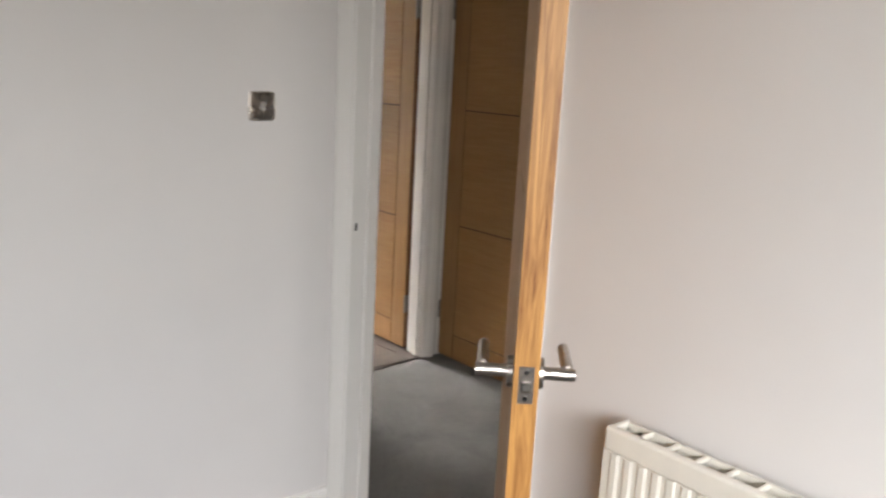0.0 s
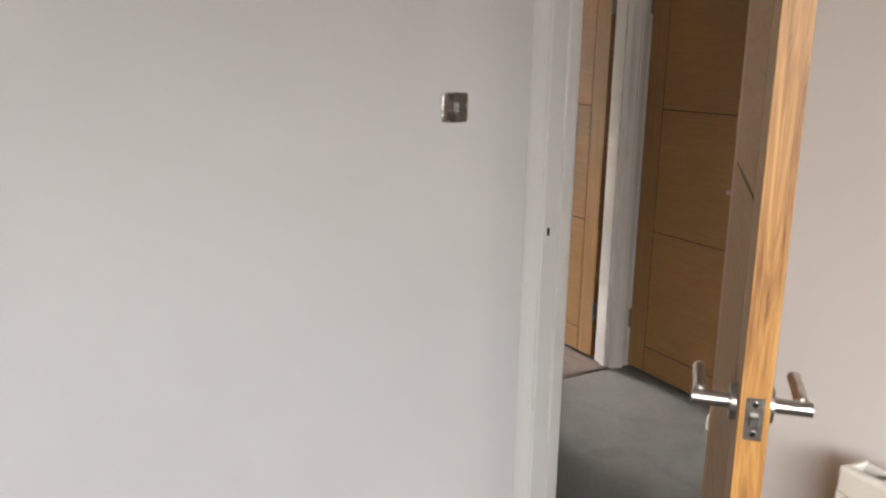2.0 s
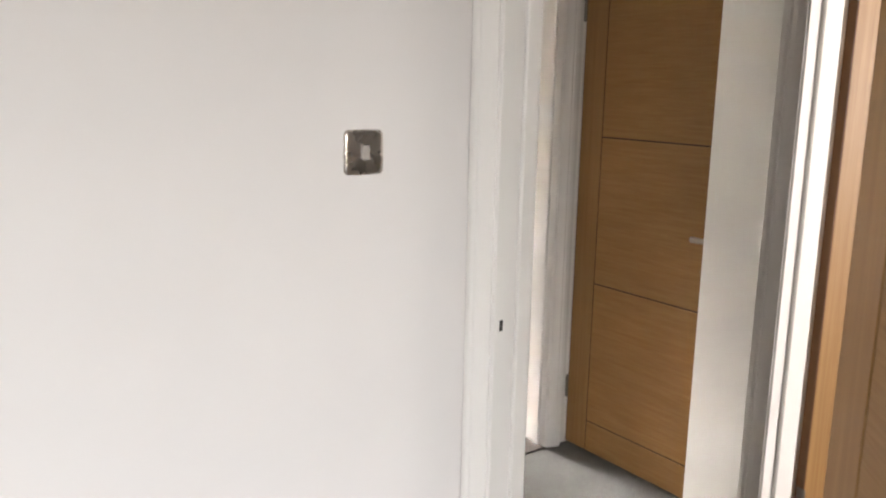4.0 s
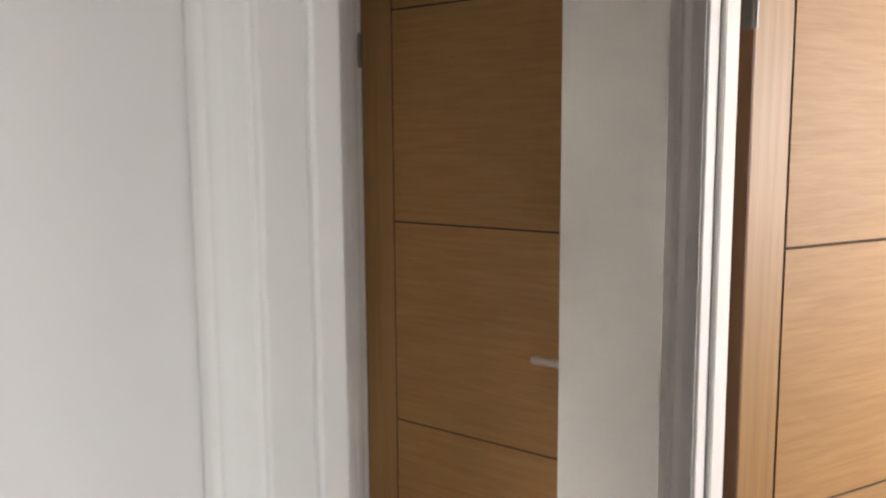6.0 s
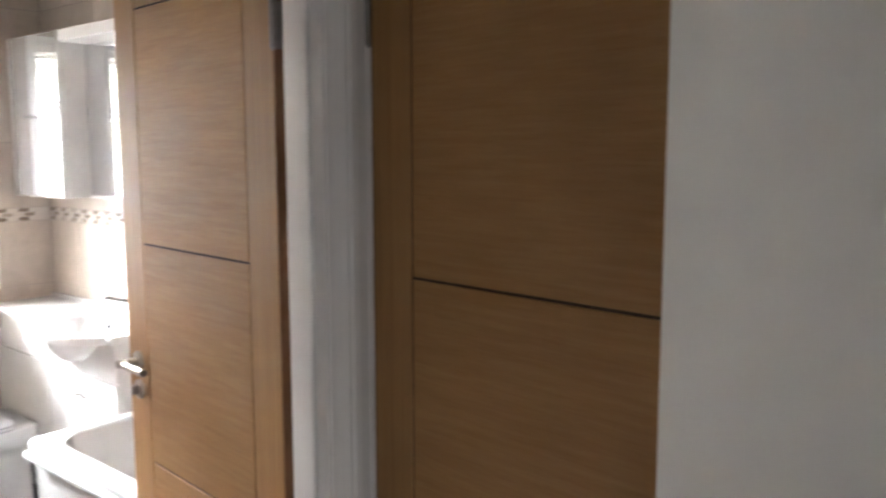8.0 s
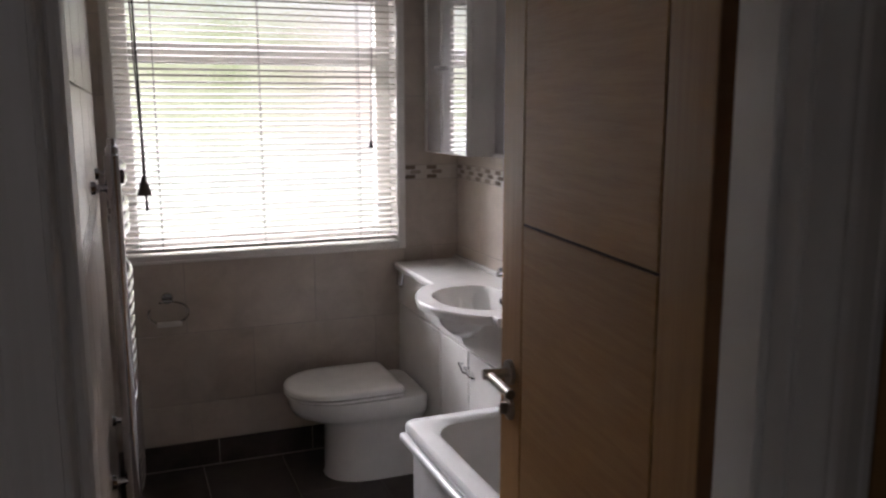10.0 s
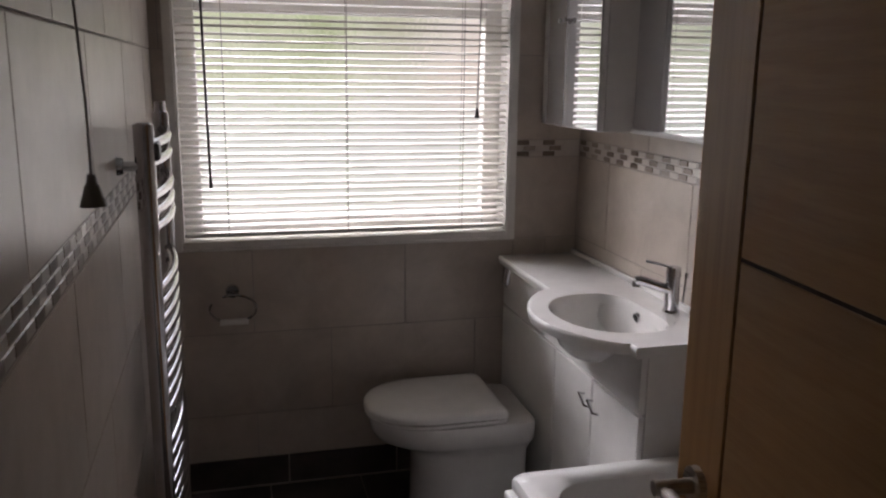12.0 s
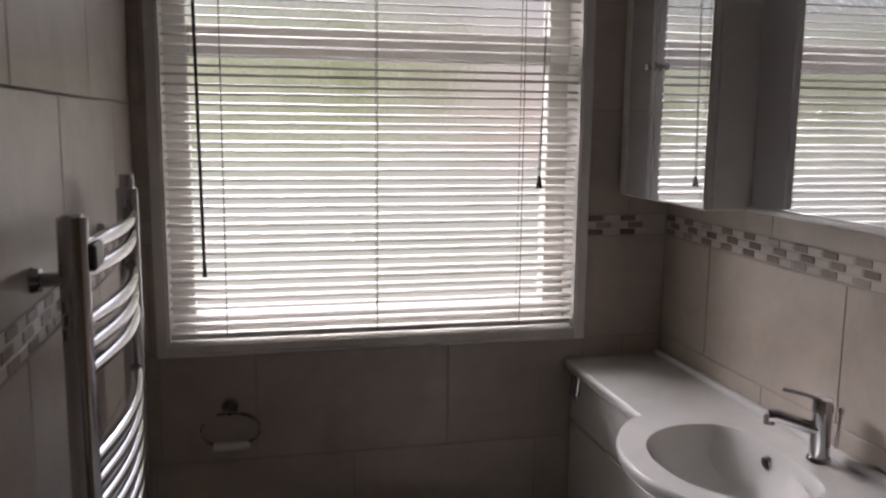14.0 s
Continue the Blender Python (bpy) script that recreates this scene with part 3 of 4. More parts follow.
put_win = lambda u, v, d: (WX - 0.008 + d, u, v)
put_left = lambda u, v, d: (u, -0.008 + d, v)
put_right = lambda u, v, d: (u, 0.008 - d, v)
tiles(w_win, LY, RY, 0.74, put_win, (WY0 - 0.029, WY1 + 0.029, WZ0 - 0.03, WZ1 + 0.03))
tiles(w_left, 0.0, 2.6, 0.794, put_left)
tiles(w_right, 0.0, 2.76, 0.52, put_right)


# mosaic border: three courses of small stones on a cream bed
MOSAIC = 0.05


def border(wall, u_from, u_to, put, hole=None):
    z0, z1 = 1.18, 1.243
    segs = cut((u_from, u_to, z0, z1), hole) if hole else [(u_from, u_to, z0, z1)]
    for u0, u1, _, _ in segs:
        bed = part("border_bed", tile_bm(u0, u1, z0, z1, put, 0.006), M_MOSBED, wall, "cream mosaic border strip")
        stones = [mesh_of("mosaic_stone", tile_bm(0, MOSAIC - 0.0006, 0, 0.0196, lambda a, q, d: tuple(x - y for x, y in zip(put(a, q, d + 0.006), put(0, 0, 0))), 0.0018), m) for m in (M_MOSAIC, M_MOSBED)]
        for c in range(3):
            u = u0 + 0.004 + (0.025 if c == 1 else 0.0)
            k = 0
            while u + MOSAIC < u1:
                ob = new("mosaic_stone", stones[k % 2])
                ob.parent = bed
                ob.location = put(u, z0 + 0.0016 + c * 0.0202, 0.0)
                u += MOSAIC
                k += 1


border(w_win, LY, RY, put_win, (WY0 - 0.029, WY1 + 0.029, 0, 3))
border(w_left, 0.0, 2.6, put_left)
border(w_right, 0.0, 1.5, put_right)

# floor tiles
fl = bpy.data.objects["floor_bathroom"]
for i in range(8):
    for k in range(6):
        x, y = WX + 0.012 + i * 0.4, LY + k * 0.33
        if x < -1.3:
            part("floor_tile", tile_bm(x, min(x + 0.4, -1.2), y, y + 0.33, lambda u, v, d: (u, v, d - 0.006), 0.006), M_FLOORT, fl)

# ---- bathroom window and blind ----
win = thing("window_1", "white plastic bathroom window with patterned glass", "window", pose(WX, 0, 0), "", "structure")
f0, f1 = -0.16, -0.10


def bar(y0, y1, z0, z1, name="window_frame", x0=f0, x1=f1, parent=win, label=""):
    return part(name, box_bm(x0, x1, y0, y1, z0, z1, 0.005, 2), M_UPVC, parent, label)


FR = 0.065
bar(WY0, WY0 + FR, WZ0, WZ1)
bar(WY1 - FR, WY1, WZ0, WZ1)
bar(WY0 + FR, WY1 - FR, WZ0, WZ0 + FR)
bar(WY0 + FR, WY1 - FR, WZ1 - FR, WZ1)
bar(WY0 + FR, WY1 - FR, 1.668, 1.748, "transom")
for z0, z1 in ((WZ0 + FR, 1.668), (1.748, WZ1 - FR)):
    p = part("pane", box_bm(-0.136, -0.13, WY0 + FR - 0.004, WY1 - FR + 0.004, z0 - 0.004, z1 + 0.004), M_GLASS, win, "patterned privacy glass")
    p.visible_shadow = False
# lining of the reveal and the trim round it
for y0, y1, z0, z1 in ((WY0 - 0.004, WY0 + 0.004, WZ0, WZ1), (WY1 - 0.004, WY1 + 0.004, WZ0, WZ1), (WY0, WY1, WZ1 - 0.004, WZ1 + 0.004)):
    part("reveal", box_bm(-0.102, 0.004, y0, y1, z0, z1), M_UPVC, win)
part("window_sill", box_bm(-0.102, 0.012, WY0 + 0.001, WY1 - 0.001, WZ0 - 0.018, WZ0 + 0.004, 0.004, 2), M_UPVC, win, "white plastic window sill")
for y0, y1, z0, z1 in ((WY0 - 0.031, WY0 - 0.001, WZ0 - 0.03, WZ1 + 0.03), (WY1 + 0.001, WY1 + 0.031, WZ0 - 0.03, WZ1 + 0.03), (WY0 - 0.001, WY1 + 0.001, WZ1 + 0.004, WZ1 + 0.03), (WY0 - 0.001, WY1 + 0.001, WZ0 - 0.03, WZ0 - 0.019)):
    part("trim", box_bm(-0.004, 0.009, y0, y1, z0, z1, 0.003, 2), M_UPVC, win, "white plastic trim")

blind = thing("venetian_blind", "cream metal venetian blind lowered over the bathroom window", "blind", pose(WX - 0.022, 0, 0))
b0, b1 = WY0 + 0.006, WY1 - 0.006
part("head_rail", box_bm(-0.016, 0.016, b0, b1, WZ1 - 0.042, WZ1 - 0.008, 0.003), M_SLAT, blind)
PITCH, SW = 0.0245, 0.0275
tilt = radians(-18)
cs, sn = math.cos(tilt), math.sin(tilt)
rings = []
for y in (b0, b1):
    up = [(-0.5, 0.0), (-0.25, 0.0016), (0.0, 0.0022), (0.25, 0.0016), (0.5, 0.0)]
    ring = [(a * SW, c) for a, c in up] + [(a * SW, c - 0.0007) for a, c in reversed(up)]
    rings.append([(p * cs - q * sn, y, p * sn + q * cs) for p, q in ring])
slat_mesh = mesh_of("slat", loft(rings), M_SLAT)
z, k = WZ0 + 0.05, 0
while z < WZ1 - 0.05:
    s = new("slat", slat_mesh)
    s.parent = blind
    s.matrix_basis = pose(0, 0, z, random.uniform(-0.12, 0.12), random.uniform(-1.5, 1.5), 0)
    z += PITCH
    k += 1
part("bottom_rail", box_bm(-0.015, 0.015, b0, b1, WZ0 + 0.014, WZ0 + 0.03, 0.005, 2), M_SLAT, blind)
for y in (0.668, 1.075, 1.488):
    part("ladder_cord", join(*[rod((x, y, WZ0 + 0.02), (x, y, WZ1 - 0.03), 0.0012, None, 6) for x in (-0.0165, 0.0165)]), M_CORD, blind)
wand = part("tilt_wand", rod((0.03, 0.615, 1.12), (0.03, 0.605, WZ1 - 0.03), 0.0042, None, 8), M_BLACK, blind, "dark plastic tilt wand", True)
part("wand_tip", rod((0.03, 0.6155, 1.093), (0.03, 0.615, 1.125), 0.0062, 0.005, 10), M_BLACK, wand, "", True)
pc = part("pull_cord", join(rod((0.028, 1.536, 1.352), (0.028, 1.543, WZ1 - 0.03), 0.0013, None, 6), rod((0.03, 1.531, 1.352), (0.028, 1.551, WZ1 - 0.03), 0.0013, None, 6)), M_CORD, blind)
part("cord_weight", rod((0.029, 1.5335, 1.322), (0.029, 1.5335, 1.355), 0.0095, 0.004, 12), M_BLACK, pc, "dark cord weight", True)

# garden beyond the window: ground and a glowing overcast backdrop that also lights the bathroom
m, nt, b = material("garden_glow")
nt.nodes.remove(b)
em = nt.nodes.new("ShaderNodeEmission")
v = coords(nt, (1, 1, 1))
sep = nt.nodes.new("ShaderNodeSeparateXYZ")
nt.links.new(v, sep.inputs["Vector"])
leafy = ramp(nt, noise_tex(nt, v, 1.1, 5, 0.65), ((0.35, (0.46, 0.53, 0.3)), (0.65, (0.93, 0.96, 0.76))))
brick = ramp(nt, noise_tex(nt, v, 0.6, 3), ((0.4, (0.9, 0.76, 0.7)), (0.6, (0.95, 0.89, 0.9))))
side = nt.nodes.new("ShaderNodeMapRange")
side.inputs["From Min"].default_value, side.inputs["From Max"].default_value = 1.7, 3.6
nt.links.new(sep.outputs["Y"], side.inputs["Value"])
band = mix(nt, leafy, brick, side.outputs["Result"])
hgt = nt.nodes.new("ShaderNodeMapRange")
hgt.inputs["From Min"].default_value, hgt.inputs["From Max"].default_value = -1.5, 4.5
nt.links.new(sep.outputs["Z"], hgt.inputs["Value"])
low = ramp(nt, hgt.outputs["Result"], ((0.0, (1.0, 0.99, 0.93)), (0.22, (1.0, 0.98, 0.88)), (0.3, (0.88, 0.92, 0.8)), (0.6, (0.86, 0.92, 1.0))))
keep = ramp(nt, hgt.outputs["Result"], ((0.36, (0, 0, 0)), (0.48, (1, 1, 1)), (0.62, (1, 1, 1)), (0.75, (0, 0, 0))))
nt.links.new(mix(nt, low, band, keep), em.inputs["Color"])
# emission grows with height, so the sky part throws more light indoors
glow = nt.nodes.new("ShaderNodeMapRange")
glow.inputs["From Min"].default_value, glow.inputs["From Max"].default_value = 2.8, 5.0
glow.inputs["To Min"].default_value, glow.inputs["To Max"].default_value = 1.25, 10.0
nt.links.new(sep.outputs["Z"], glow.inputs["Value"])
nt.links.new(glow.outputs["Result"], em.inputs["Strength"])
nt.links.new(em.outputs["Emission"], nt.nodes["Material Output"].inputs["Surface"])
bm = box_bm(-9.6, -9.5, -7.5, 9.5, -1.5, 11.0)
setting("backdrop", bm, m, "glowing backdrop coloured as overcast garden, hedge and red brick beyond the window", "backdrop")
box("ground", -9.6, WX - 0.25, -6.5, 8.5, -1.6, -1.5, plain("lawn", (0.07, 0.11, 0.035), 0.9), "green lawn below the bathroom window", "ground")

# ---- towel rail ----
tr = thing("towel_rail", "tall chrome ladder towel rail with curved bars on the tiled wall", "towel rail", LEFT @ pose(0.76, 0, 0))
xa, xb = 0.26, -0.255
for x in (xa, xb):
    part("upright", join(extrude_z([(x + 0.0135 * math.cos(a), 0.056 + 0.021 * math.sin(a)) for a in (2 * math.pi * k / 16 for k in range(16))], 0.32, 1.367), rod((x, 0.056, 1.367), (x, 0.056, 1.371), 0.017, 0.013, 16)), M_CHROME, tr, "", True)
bars = [1.322, 1.284] + [1.212 - 0.036 * i for i in range(3)] + [1.002 - 0.0362 * i for i in range(9)] + [0.63 - 0.0345 * i for i in range(9)]
arc = [(xa + (xb - xa) * t / 14, 0.058 + 0.027 * math.sin(math.pi * t / 14)) for t in range(15)]
bar_mesh = mesh_of("bar", tube([(x, y, 0) for x, y in arc], 0.0115, 12), M_CHROME, True)
for z in bars:
    o = new("bar", bar_mesh)
    o.parent = tr
    o.location = (0, 0, z)
for z in (1.28, 0.43):
    for x in (xa, xb):
        part("wall_bracket", join(rod((x, 0.0, z), (x, 0.05, z), 0.0105, None, 14), rod((x, 0.0, z), (x, 0.012, z), 0.02, 0.017, 18)), M_CHROME, tr, "", True)
part("label_clip", box_bm(0.2, 0.262, 0.07, 0.086, 1.29, 1.328, 0.004), M_BLACK, tr, "dark clip between the top bars")
part("air_valve", rod((xb, 0.056, 1.367), (xb, 0.056, 1.395), 0.014, None, 12), M_CHROME, tr, "", True)

# ---- light pull cord ----
lp = thing("light_pull", "dark conical pull on a long cord beside the tiled wall", "light pull", pose(-1.939, 0.552, 1.363))
part("cord", tube([(0, 0, 0.026), (0.001, 0, 0.09), (0.006, -0.004, 0.2), (0.009, -0.006, 0.32), (0.008, -0.006, 0.6), (0.008, -0.006, H - 1.363)], 0.0013, 6), M_CORD, lp)
part("pull", join(rod((0, 0, 0.0), (0, 0, 0.019), 0.0115, 0.006, 18), rod((0, 0, 0.019), (0, 0, 0.028), 0.005, 0.0035, 14)), M_DARKST, lp, "", True)

# ---- paper holder ----
ph = thing("toilet_roll_holder", "small chrome ring toilet roll holder on the tiled wall", "paper holder", pose(WX, 0.67, 0.734))
part("rose", join(rod((0, 0, 0), (0.014, 0, 0), 0.024, 0.021, 22), rod((0.012, 0, 0), (0.042, 0, -0.004), 0.009, None, 14)), M_CHROME, ph, "", True)
ring = [(0.042, 0.062 * math.sin(a) * (1.25 if abs(math.sin(a)) > 0 else 1), -0.052 + 0.048 * math.cos(a)) for a in (math.pi * 2 * k / 28 for k in range(-2, 24))]
part("ring", tube(ring, 0.0045, 8), M_CHROME, ph, "", True)
part("roller", rod((0.042, -0.045, -0.098), (0.042, 0.05, -0.098), 0.011, None, 14), M_PAPER, ph, "bare card roller", True)

# ---- toilet ----
TX = -3.766


def oval(cx, y_back, y_front, half, z, n=64, square=5.0):
    """An egg outline: squarish at the back (large y), round in front."""
    pts = []
    ym = y_back - (y_back - y_front) * 0.5
    for k in range(n):
        a = 2 * math.pi * k / n
        c, s = math.cos(a), math.sin(a)
        if s >= 0:
            e = 2.0 / square
            pts.append((cx + half * math.copysign(abs(c) ** e, c), ym + (y_back - ym) * abs(s) ** e, z))
        else:
            e = 2.0 / 2.3
            pts.append((cx + half * math.copysign(abs(c) ** e, c), ym - (ym - y_front) * abs(s) ** e, z))
    return pts


wc = thing("toilet", "white ceramic back-to-wall toilet with the lid closed", "toilet", pose(TX, 0.106, 0) @ Matrix.Diagonal((0.93, 1, 0.92, 1)))
part("pan", loft([oval(0, 1.52, 1.13, 0.148, 0.0, 64, 9), oval(0, 1.52, 1.135, 0.145, 0.02, 64, 9), oval(0, 1.52, 1.135, 0.145, 0.235, 64, 9), oval(0, 1.523, 1.12, 0.152, 0.26, 64, 9), oval(0, 1.526, 1.05, 0.178, 0.287, 64, 10),
                  oval(0, 1.529, 1.008, 0.194, 0.308, 64, 12), oval(0, 1.53, 0.995, 0.199, 0.335, 64, 12), oval(0, 1.53, 0.995, 0.199, 0.37, 64, 12), oval(0, 1.528, 1.0, 0.196, 0.379, 64, 12), oval(0, 1.52, 1.012, 0.186, 0.384, 64, 12)]), M_CERAM, wc, "", True)
part("seat", loft([oval(0, 1.425, 0.985, 0.198, 0.386, 64, 12), oval(0, 1.43, 0.978, 0.203, 0.39, 64, 14), oval(0, 1.43, 0.978, 0.203, 0.398, 64, 14), oval(0, 1.427, 0.982, 0.2, 0.401, 64, 14)]), M_CERAM, wc, "", True)
part("lid", loft([oval(0, 1.425, 0.985, 0.199, 0.404, 64, 14), oval(0, 1.43, 0.976, 0.205, 0.408, 64, 16), oval(0, 1.43, 0.977, 0.205, 0.419, 64, 16), oval(0, 1.426, 0.983, 0.2, 0.428, 64, 16), oval(0, 1.418, 0.995, 0.19, 0.434, 64, 14),
                  oval(0, 1.4, 1.02, 0.168, 0.4375, 64, 10), oval(0, 1.35, 1.08, 0.11, 0.44, 64, 6)]), M_CERAM, wc, "", True)
for x in (-0.08, 0.08):
    part("seat_hinge", rod((x - 0.015, 1.425, 0.402), (x + 0.015, 1.425, 0.402), 0.009, None, 12), M_CHROME, wc, "", True)

# ---- fitted units on the basin side (local x along the wall, y = 0 the wall, minus y into the room) ----
VD = 0.284
unit1 = thing("toilet_unit", "white fitted toilet cistern cabinet with a chrome flush button", "cabinet", SIDE)
part("body", box_bm(0.006, 0.518, -VD + 0.03, -0.05, 0.115, 0.775), M_UNIT, unit1)
part("plinth", box_bm(0.006, 0.518, -VD + 0.05, -0.01, 0.0, 0.115), M_UNIT, unit1)
part("upper_panel", box_bm(0.006, 0.518, -VD, -VD + 0.017, 0.636, 0.785, 0.003, 2), M_UNIT, unit1)
part("lower_panel", box_bm(0.006, 0.518, -VD, -VD + 0.017, 0.118, 0.628, 0.003, 2), M_UNIT, unit1)
fb = part("flush_button", rod((0.06, -VD, 0.785), (0.06, -VD - 0.006, 0.725), 0.021, 0.02, 24), M_CHROME, unit1, "round chrome flush button", True)
part("button", rod((0.06, -VD - 0.005, 0.725), (0.06, -VD - 0.009, 0.725), 0.015, None, 20), M_DARKST, fb, "", True)

unit2 = thing("vanity_unit", "white two-door basin cabinet with curved chrome handles", "cabinet", SIDE)
part("body", join(box_bm(0.524, 1.077, -VD + 0.022, -0.012, 0.115, 0.655), box_bm(0.524, 0.529, -VD + 0.022, -0.012, 0.655, 0.73), box_bm(1.062, 1.077, -VD + 0.022, -0.075, 0.655, 0.785)), M_UNIT, unit2)
part("plinth", box_bm(0.524, 1.077, -VD + 0.05, -0.01, 0.0, 0.115), M_UNIT, unit2)
cutout = [(0.522, 0.636), (1.079, 0.636), (1.079, 0.8), (0.985, 0.8), (0.94, 0.758), (0.878, 0.718), (0.822, 0.688), (0.77, 0.668), (0.71, 0.668), (0.672, 0.688), (0.642, 0.718), (0.61, 0.758), (0.565, 0.8), (0.522, 0.8)]
part("fascia", loft([[(x, y, z) for x, z in cutout] for y in (-VD, -VD + 0.017)]), M_UNIT, unit2)
for x0, x1, hx in ((0.524, 0.7985, 0.774), (0.8055, 1.079, 0.832)):
    dr = part("cabinet_door", box_bm(x0, x1, -VD, -VD + 0.017, 0.118, 0.628, 0.003, 2), M_UNIT, unit2)
    sgn = -1 if hx < 0.802 else 1
    part("handle", tube([(hx - 0.02, -VD, 0.568), (hx - 0.018, -VD - 0.016, 0.57), (hx - 0.006, -VD - 0.024, 0.578), (hx + 0.008, -VD - 0.024, 0.57), (hx + 0.018, -VD - 0.018, 0.548), (hx + 0.021, -VD, 0.542)], 0.0038, 8), M_CHROME, dr, "wavy chrome handle", True)

# one-piece moulded top with basin
top = thing("washbasin", "white moulded worktop with a round-fronted basin", "basin", SIDE)
BCX, BHW, BOUT = 0.775, 0.275, 0.15


def front_y(x):
    t = (x - BCX) / BHW
    return -VD - 0.016 - (BOUT * (max(0.0, 1 - t * t) ** 0.5 * 0.55 + max(0.0, 1 - t * t) * 0.45) if abs(t) < 1 else 0.0)


xs = [0.003] + [0.1 * i for i in range(1, 5)] + [BCX - BHW + BHW * 2 * (0.5 - 0.5 * math.cos(math.pi * k / 40)) for k in range(41)] + [1.085]
edge_pts = [(x, front_y(x)) for x in xs]
BC = Vector((BCX, -0.225))


def bowl_at(a, s, back=1.0):
    """The basin's outline shrunk by s in front; the wall side, shrunk by back, stays steep."""
    c, q = math.cos(a), math.sin(a)
    wide = 0.2 * (s + back) / 2
    if q < 0:
        return Vector((BC.x + wide * math.copysign(abs(c) ** 0.9, c), BC.y + 0.17 * s * q))
    return Vector((BC.x + wide * math.copysign(abs(c) ** 0.6, c), BC.y + 0.112 * back * q ** 0.6))


ZT = 0.818
bm = bmesh.new()
outer = [bm.verts.new((x, y, ZT)) for x, y in edge_pts] + [bm.verts.new((x, -0.003, ZT)) for x in (1.085, 0.9, 0.6, 0.3, 0.003)]
NB = 48
inner = [bm.verts.new((*bowl_at(2 * math.pi * k / NB, 1.0, 1.0), ZT)) for k in range(NB)]
edges = [bm.edges.new((outer[k], outer[(k + 1) % len(outer)])) for k in range(len(outer))] + [bm.edges.new((inner[k], inner[(k + 1) % NB])) for k in range(NB)]
bmesh.ops.triangle_fill(bm, use_beauty=True, edges=edges)
rings = [inner]
for s, sb, dz in ((0.975, 0.985, -0.004), (0.93, 0.965, -0.016), (0.86, 0.94, -0.036), (0.77, 0.91, -0.058), (0.66, 0.87, -0.08), (0.53, 0.81, -0.1), (0.38, 0.71, -0.115), (0.2, 0.5, -0.122), (0.08, 0.2, -0.124)):
    rings.append([bm.verts.new((*bowl_at(2 * math.pi * k / NB, s, sb), ZT + dz)) for k in range(NB)])
for r, q in zip(rings, rings[1:]):
    for k in range(NB):
        bm.faces.new((r[k], r[(k + 1) % NB], q[(k + 1) % NB], q[k]))
bm.faces.new(rings[-1])
prev = outer
for off, dz in ((0.004, -0.004), (0.005, -0.012), (0.0, -0.03)):
    row = [bm.verts.new((w.co.x, w.co.y - (off if i < len(edge_pts) else 0), ZT + dz)) for i, w in enumerate(outer)]
    for k in range(len(row)):
        bm.faces.new((prev[k], prev[(k + 1) % len(row)], row[(k + 1) % len(row)], row[k]))
    prev = row
bmesh.ops.recalc_face_normals(bm, faces=bm.faces)
part("top", bm, M_CERAM, top, "", True)
under = []
for sx, sy, dz in ((0.255, 1.08, -0.028), (0.22, 1.03, -0.06), (0.17, 0.9, -0.1), (0.125, 0.7, -0.13), (0.07, 0.4, -0.152), (0.025, 0.15, -0.156)):
    under.append([(BC.x + min(0.0, dz + 0.06) * 0.4 + 0.8 * sx * math.cos(a), min(BC.y + (0.155 if math.sin(a) < 0 else 0.1) * sy * math.sin(a), -0.02), ZT + dz) for a in (2 * math.pi * k / NB for k in range(NB))])
part("bowl_underside", loft(under, False), M_CERAM, top, "", True)
part("upstand", box_bm(0.003, 1.085, -0.02, -0.003, ZT - 0.002, ZT + 0.018, 0.006, 2), M_CERAM, top, "", True)
ov = part("overflow", rod((0.737, -0.105, 0.786), (0.737, -0.126, 0.781), 0.015, None, 18), M_CHROME, top, "chrome overflow ring", True)
part("overflow_hole", rod((0.737, -0.122, 0.7825), (0.737, -0.1275, 0.7805), 0.0105, None, 14), M_BLACK, ov)

tap = thing("basin_tap", "chrome single-lever mixer tap on the basin top", "tap", SIDE @ pose(0.82, -0.06, ZT + 0.004) @ Matrix.Scale(0.92, 4))
part("body", join(rod((0, 0, 0), (0, 0, 0.006), 0.027, 0.025, 24), rod((0, 0, 0.004), (0, 0, 0.112), 0.0225, 0.021, 24), rod((0, 0, 0.112), (0, 0, 0.14), 0.0235, 0.0215, 24)), M_CHROME, tap, "", True)
part("spout", tube([(0, -0.01, 0.07), (-0.02, -0.045, 0.08), (-0.042, -0.085, 0.092), (-0.05, -0.1, 0.09)], 0.0155, 14), M_CHROME, tap, "", True)
part("aerator", rod((-0.049, -0.098, 0.09), (-0.049, -0.098, 0.072), 0.0125, None, 16), M_DARKST, tap, "", True)
part("lever", tube([(0, -0.005, 0.138), (-0.022, -0.035, 0.146), (-0.047, -0.07, 0.152)], 0.0065, 10, 0.7), M_CHROME, tap, "", True)
part("waste_rod", join(rod((0.018, 0.028, 0.03), (0.018, 0.034, 0.115), 0.0035, None, 10), rod((0.018, 0.034, 0.11), (0.018, 0.035, 0.124), 0.006, None, 12)), M_CHROME, tap, "", True)

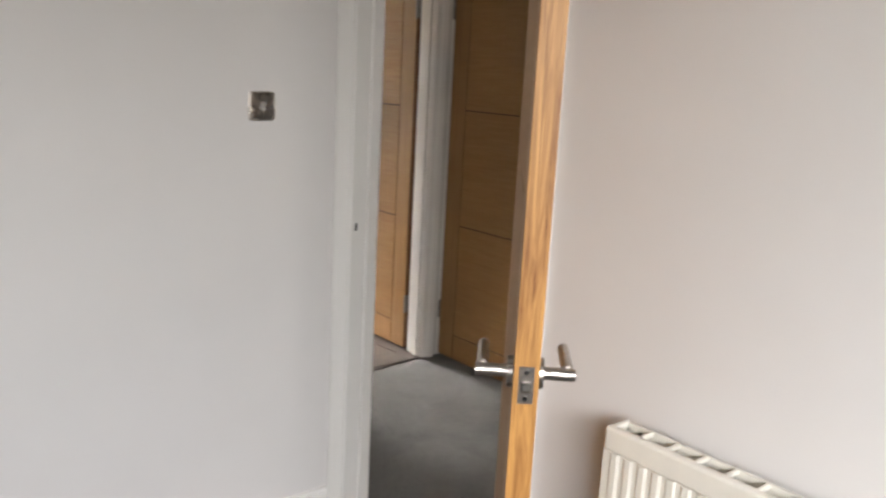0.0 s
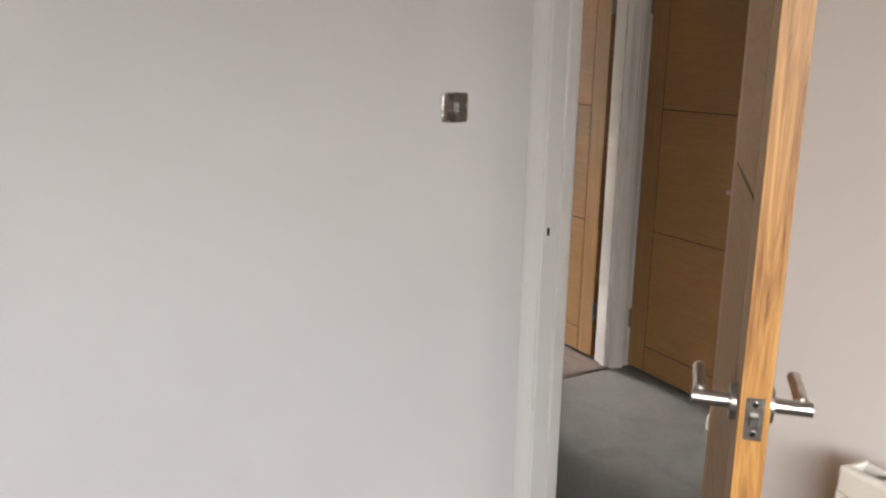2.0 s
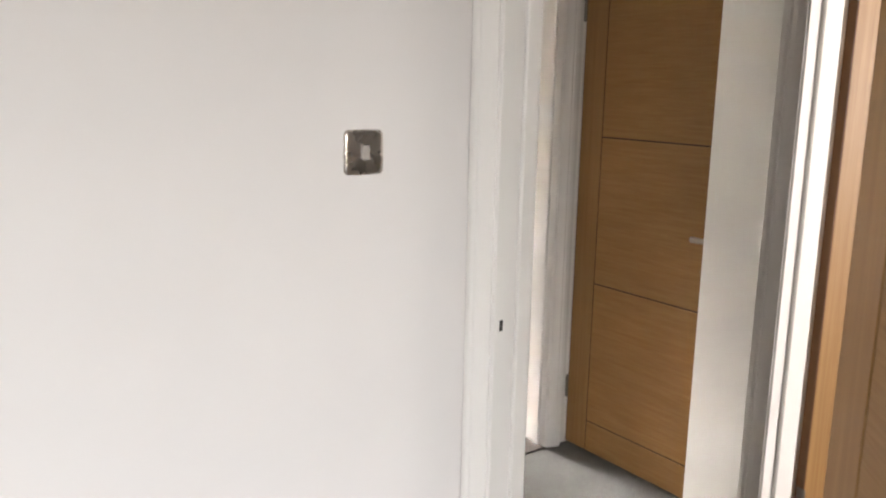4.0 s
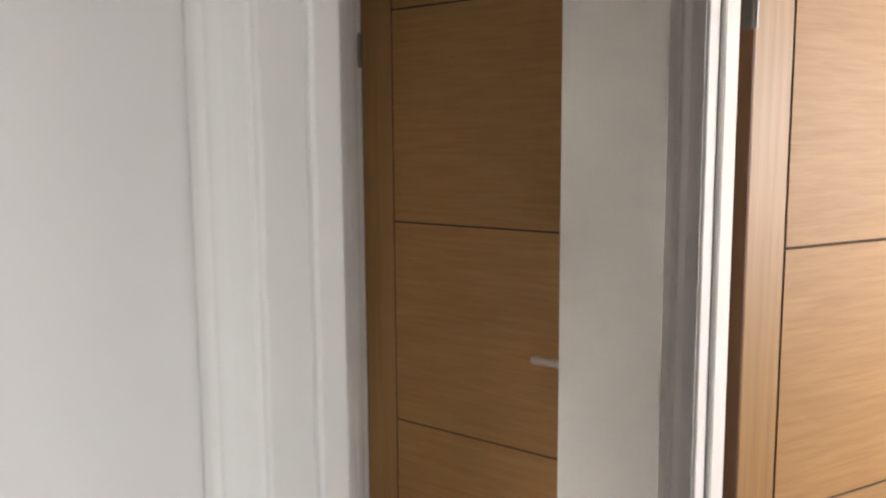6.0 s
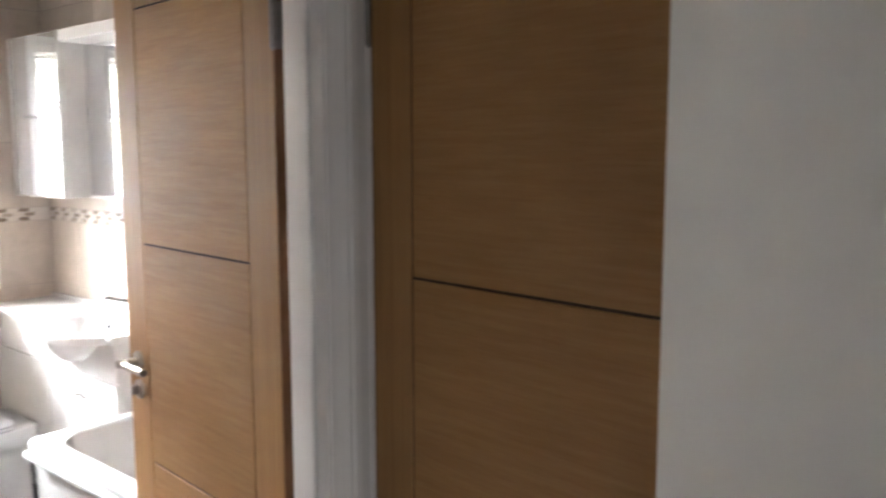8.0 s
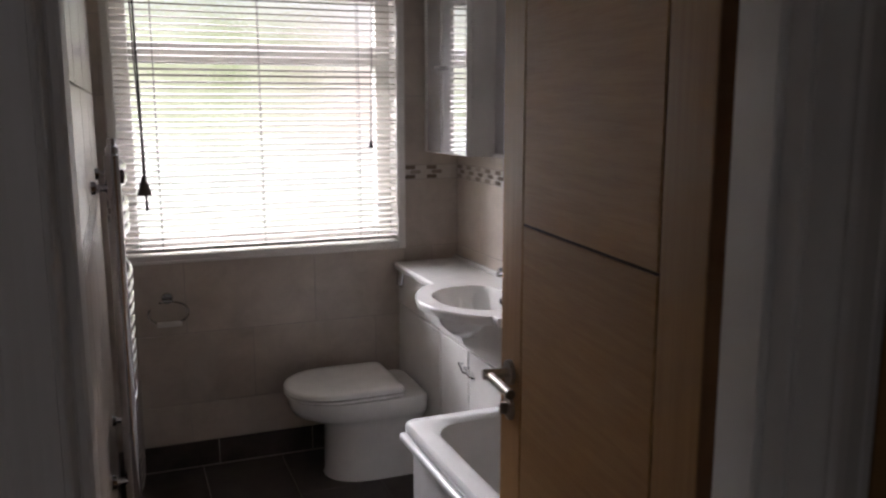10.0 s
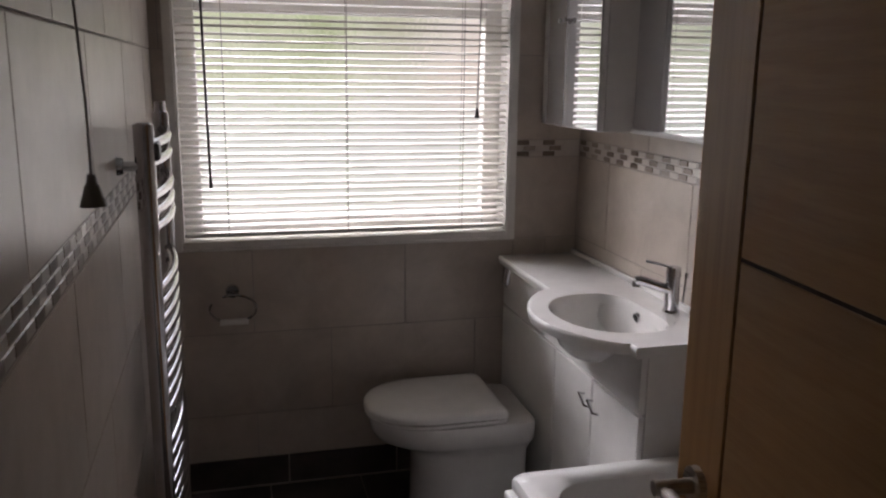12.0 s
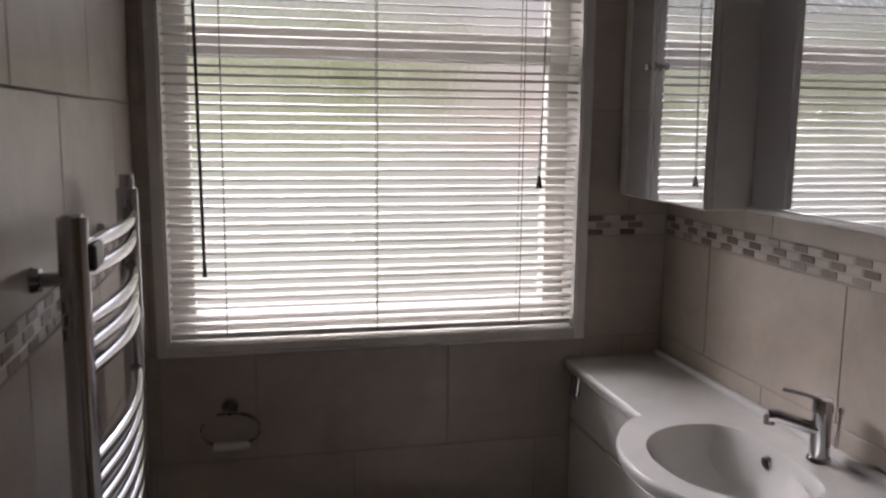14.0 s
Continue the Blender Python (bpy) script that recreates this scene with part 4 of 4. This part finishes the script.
# ---- wall cabinets ----
cab = thing("mirror_cabinet", "white wall cabinet with two mirrored doors beside the window", "cabinet", SIDE)
CD, CW, CZ0, CZ1 = 0.155, 0.481, 1.303, 2.0
part("body", box_bm(0.004, CW, -CD + 0.02, -0.003, CZ0, CZ1, 0.002), M_UNIT, cab)
for x0, x1, hx in ((0.004, 0.21, 0.192), (0.214, CW, 0.232)):
    dr = part("mirror_door", box_bm(x0, x1, -CD, -CD + 0.018, CZ0, CZ1, 0.003), M_UNIT, cab, "mirrored cabinet door")
    part("mirror", box_bm(x0 + (0.05 if x0 < 0.1 else 0.004), x1 - 0.004, -CD - 0.0035, -CD - 0.0005, CZ0 + 0.004, CZ1 - 0.004, 0.0012), M_MIRROR, dr, "bevelled mirror glass")
    part("knob", join(rod((hx, -CD - 0.003, 1.651), (hx, -CD - 0.02, 1.651), 0.0045, None, 12), rod((hx, -CD - 0.018, 1.651), (hx, -CD - 0.024, 1.651), 0.0105, 0.0085, 14)), M_DARKST, dr, "small dark knob", True)
cab2 = thing("wall_mirror", "shallow white-edged mirror cabinet over the basin", "mirror", SIDE)
part("body", box_bm(CW + 0.004, 1.15, -0.035, -0.003, 1.308, 1.95, 0.002), M_UNIT, cab2)
part("mirror", box_bm(CW + 0.006, 1.148, -0.04, -0.036, 1.315, 1.948, 0.001), M_MIRROR, cab2, "mirror glass")
part("bottom_rail", box_bm(CW + 0.004, 1.152, -0.048, -0.003, 1.301, 1.314, 0.003), M_UNIT, cab2)
part("cornice", box_bm(CW + 0.004, 1.152, -0.155, -0.003, 1.952, 2.0, 0.004), M_UNIT, cab2)

# ---- bath ----
bath = thing("bath", "white acrylic bath with a moulded rim and side panel", "bath", SIDE)
RX0, RX1, RY0, RY1 = 1.105, 2.74, -0.635, -0.004


def rrect(x0, x1, y0, y1, r, z, n=8):
    pts = []
    for cx, cy, a0 in ((x1 - r, y1 - r, 0), (x0 + r, y1 - r, 90), (x0 + r, y0 + r, 180), (x1 - r, y0 + r, 270)):
        for k in range(n + 1):
            a = radians(a0 + 90 * k / n)
            pts.append((cx + r * math.cos(a), cy + r * math.sin(a), z))
    return pts


def ring_in(d, r, z):
    return rrect(RX0 + d, RX1 - d, RY0 + d, RY1 - d, r, z)


part("shell", loft([ring_in(0.008, 0.02, 0.49), ring_in(0.0, 0.025, 0.5), ring_in(0.0, 0.03, 0.522), ring_in(0.006, 0.032, 0.53), ring_in(0.03, 0.04, 0.533), ring_in(0.055, 0.07, 0.532), ring_in(0.068, 0.1, 0.522),
                    ring_in(0.08, 0.12, 0.46), ring_in(0.105, 0.14, 0.3), ring_in(0.15, 0.15, 0.17), ring_in(0.22, 0.1, 0.15)], False, True), M_ACRYL, bath, "", True)
part("side_panel", box_bm(RX0 + 0.01, RX1 - 0.01, RY0 + 0.03, RY0 + 0.045, 0.06, 0.495), M_ACRYL, bath)
part("panel_lip", box_bm(RX0 - 0.004, RX1, RY0 - 0.012, RY0 + 0.03, 0.463, 0.488, 0.008, 3), M_ACRYL, bath, "moulded lip of the side panel", True)
part("end_panel", box_bm(RX0 + 0.012, RX0 + 0.026, RY0 + 0.03, RY1 - 0.01, 0.06, 0.495), M_ACRYL, bath)
part("panel_plinth", box_bm(RX0 + 0.02, RX1 - 0.01, RY0 + 0.05, RY0 + 0.062, 0.0, 0.065), M_ACRYL, bath)

for ob in list(bpy.data.objects):
    if ob not in earlier and ob.parent is None:
        ob.matrix_basis = BATH @ ob.matrix_basis

# the plain walls and floor between the bathroom and its doorway
box("wall_bathroom_door_side", CX0 - 0.006, CX0, 0.3, CY0 - 0.026, 0, H, M_TILE, "beige wall beside the bathroom door", "wall")
box("wall_bathroom_door_end", CX0 - 0.006, CX0, CY1 + 0.09, 2.3, 0, H, M_TILE, "beige wall behind the bathroom door", "wall")
box("wall_bathroom_end", CX0, CX1, 1.384, 2.3, 0, H, M_HALL, "plain wall between bathroom and cupboard", "wall")
box("threshold_bathroom", CX0, CX1, CY0, CY1, -0.02, 0.002, M_FLOORT, "dark threshold in the bathroom doorway", "threshold")
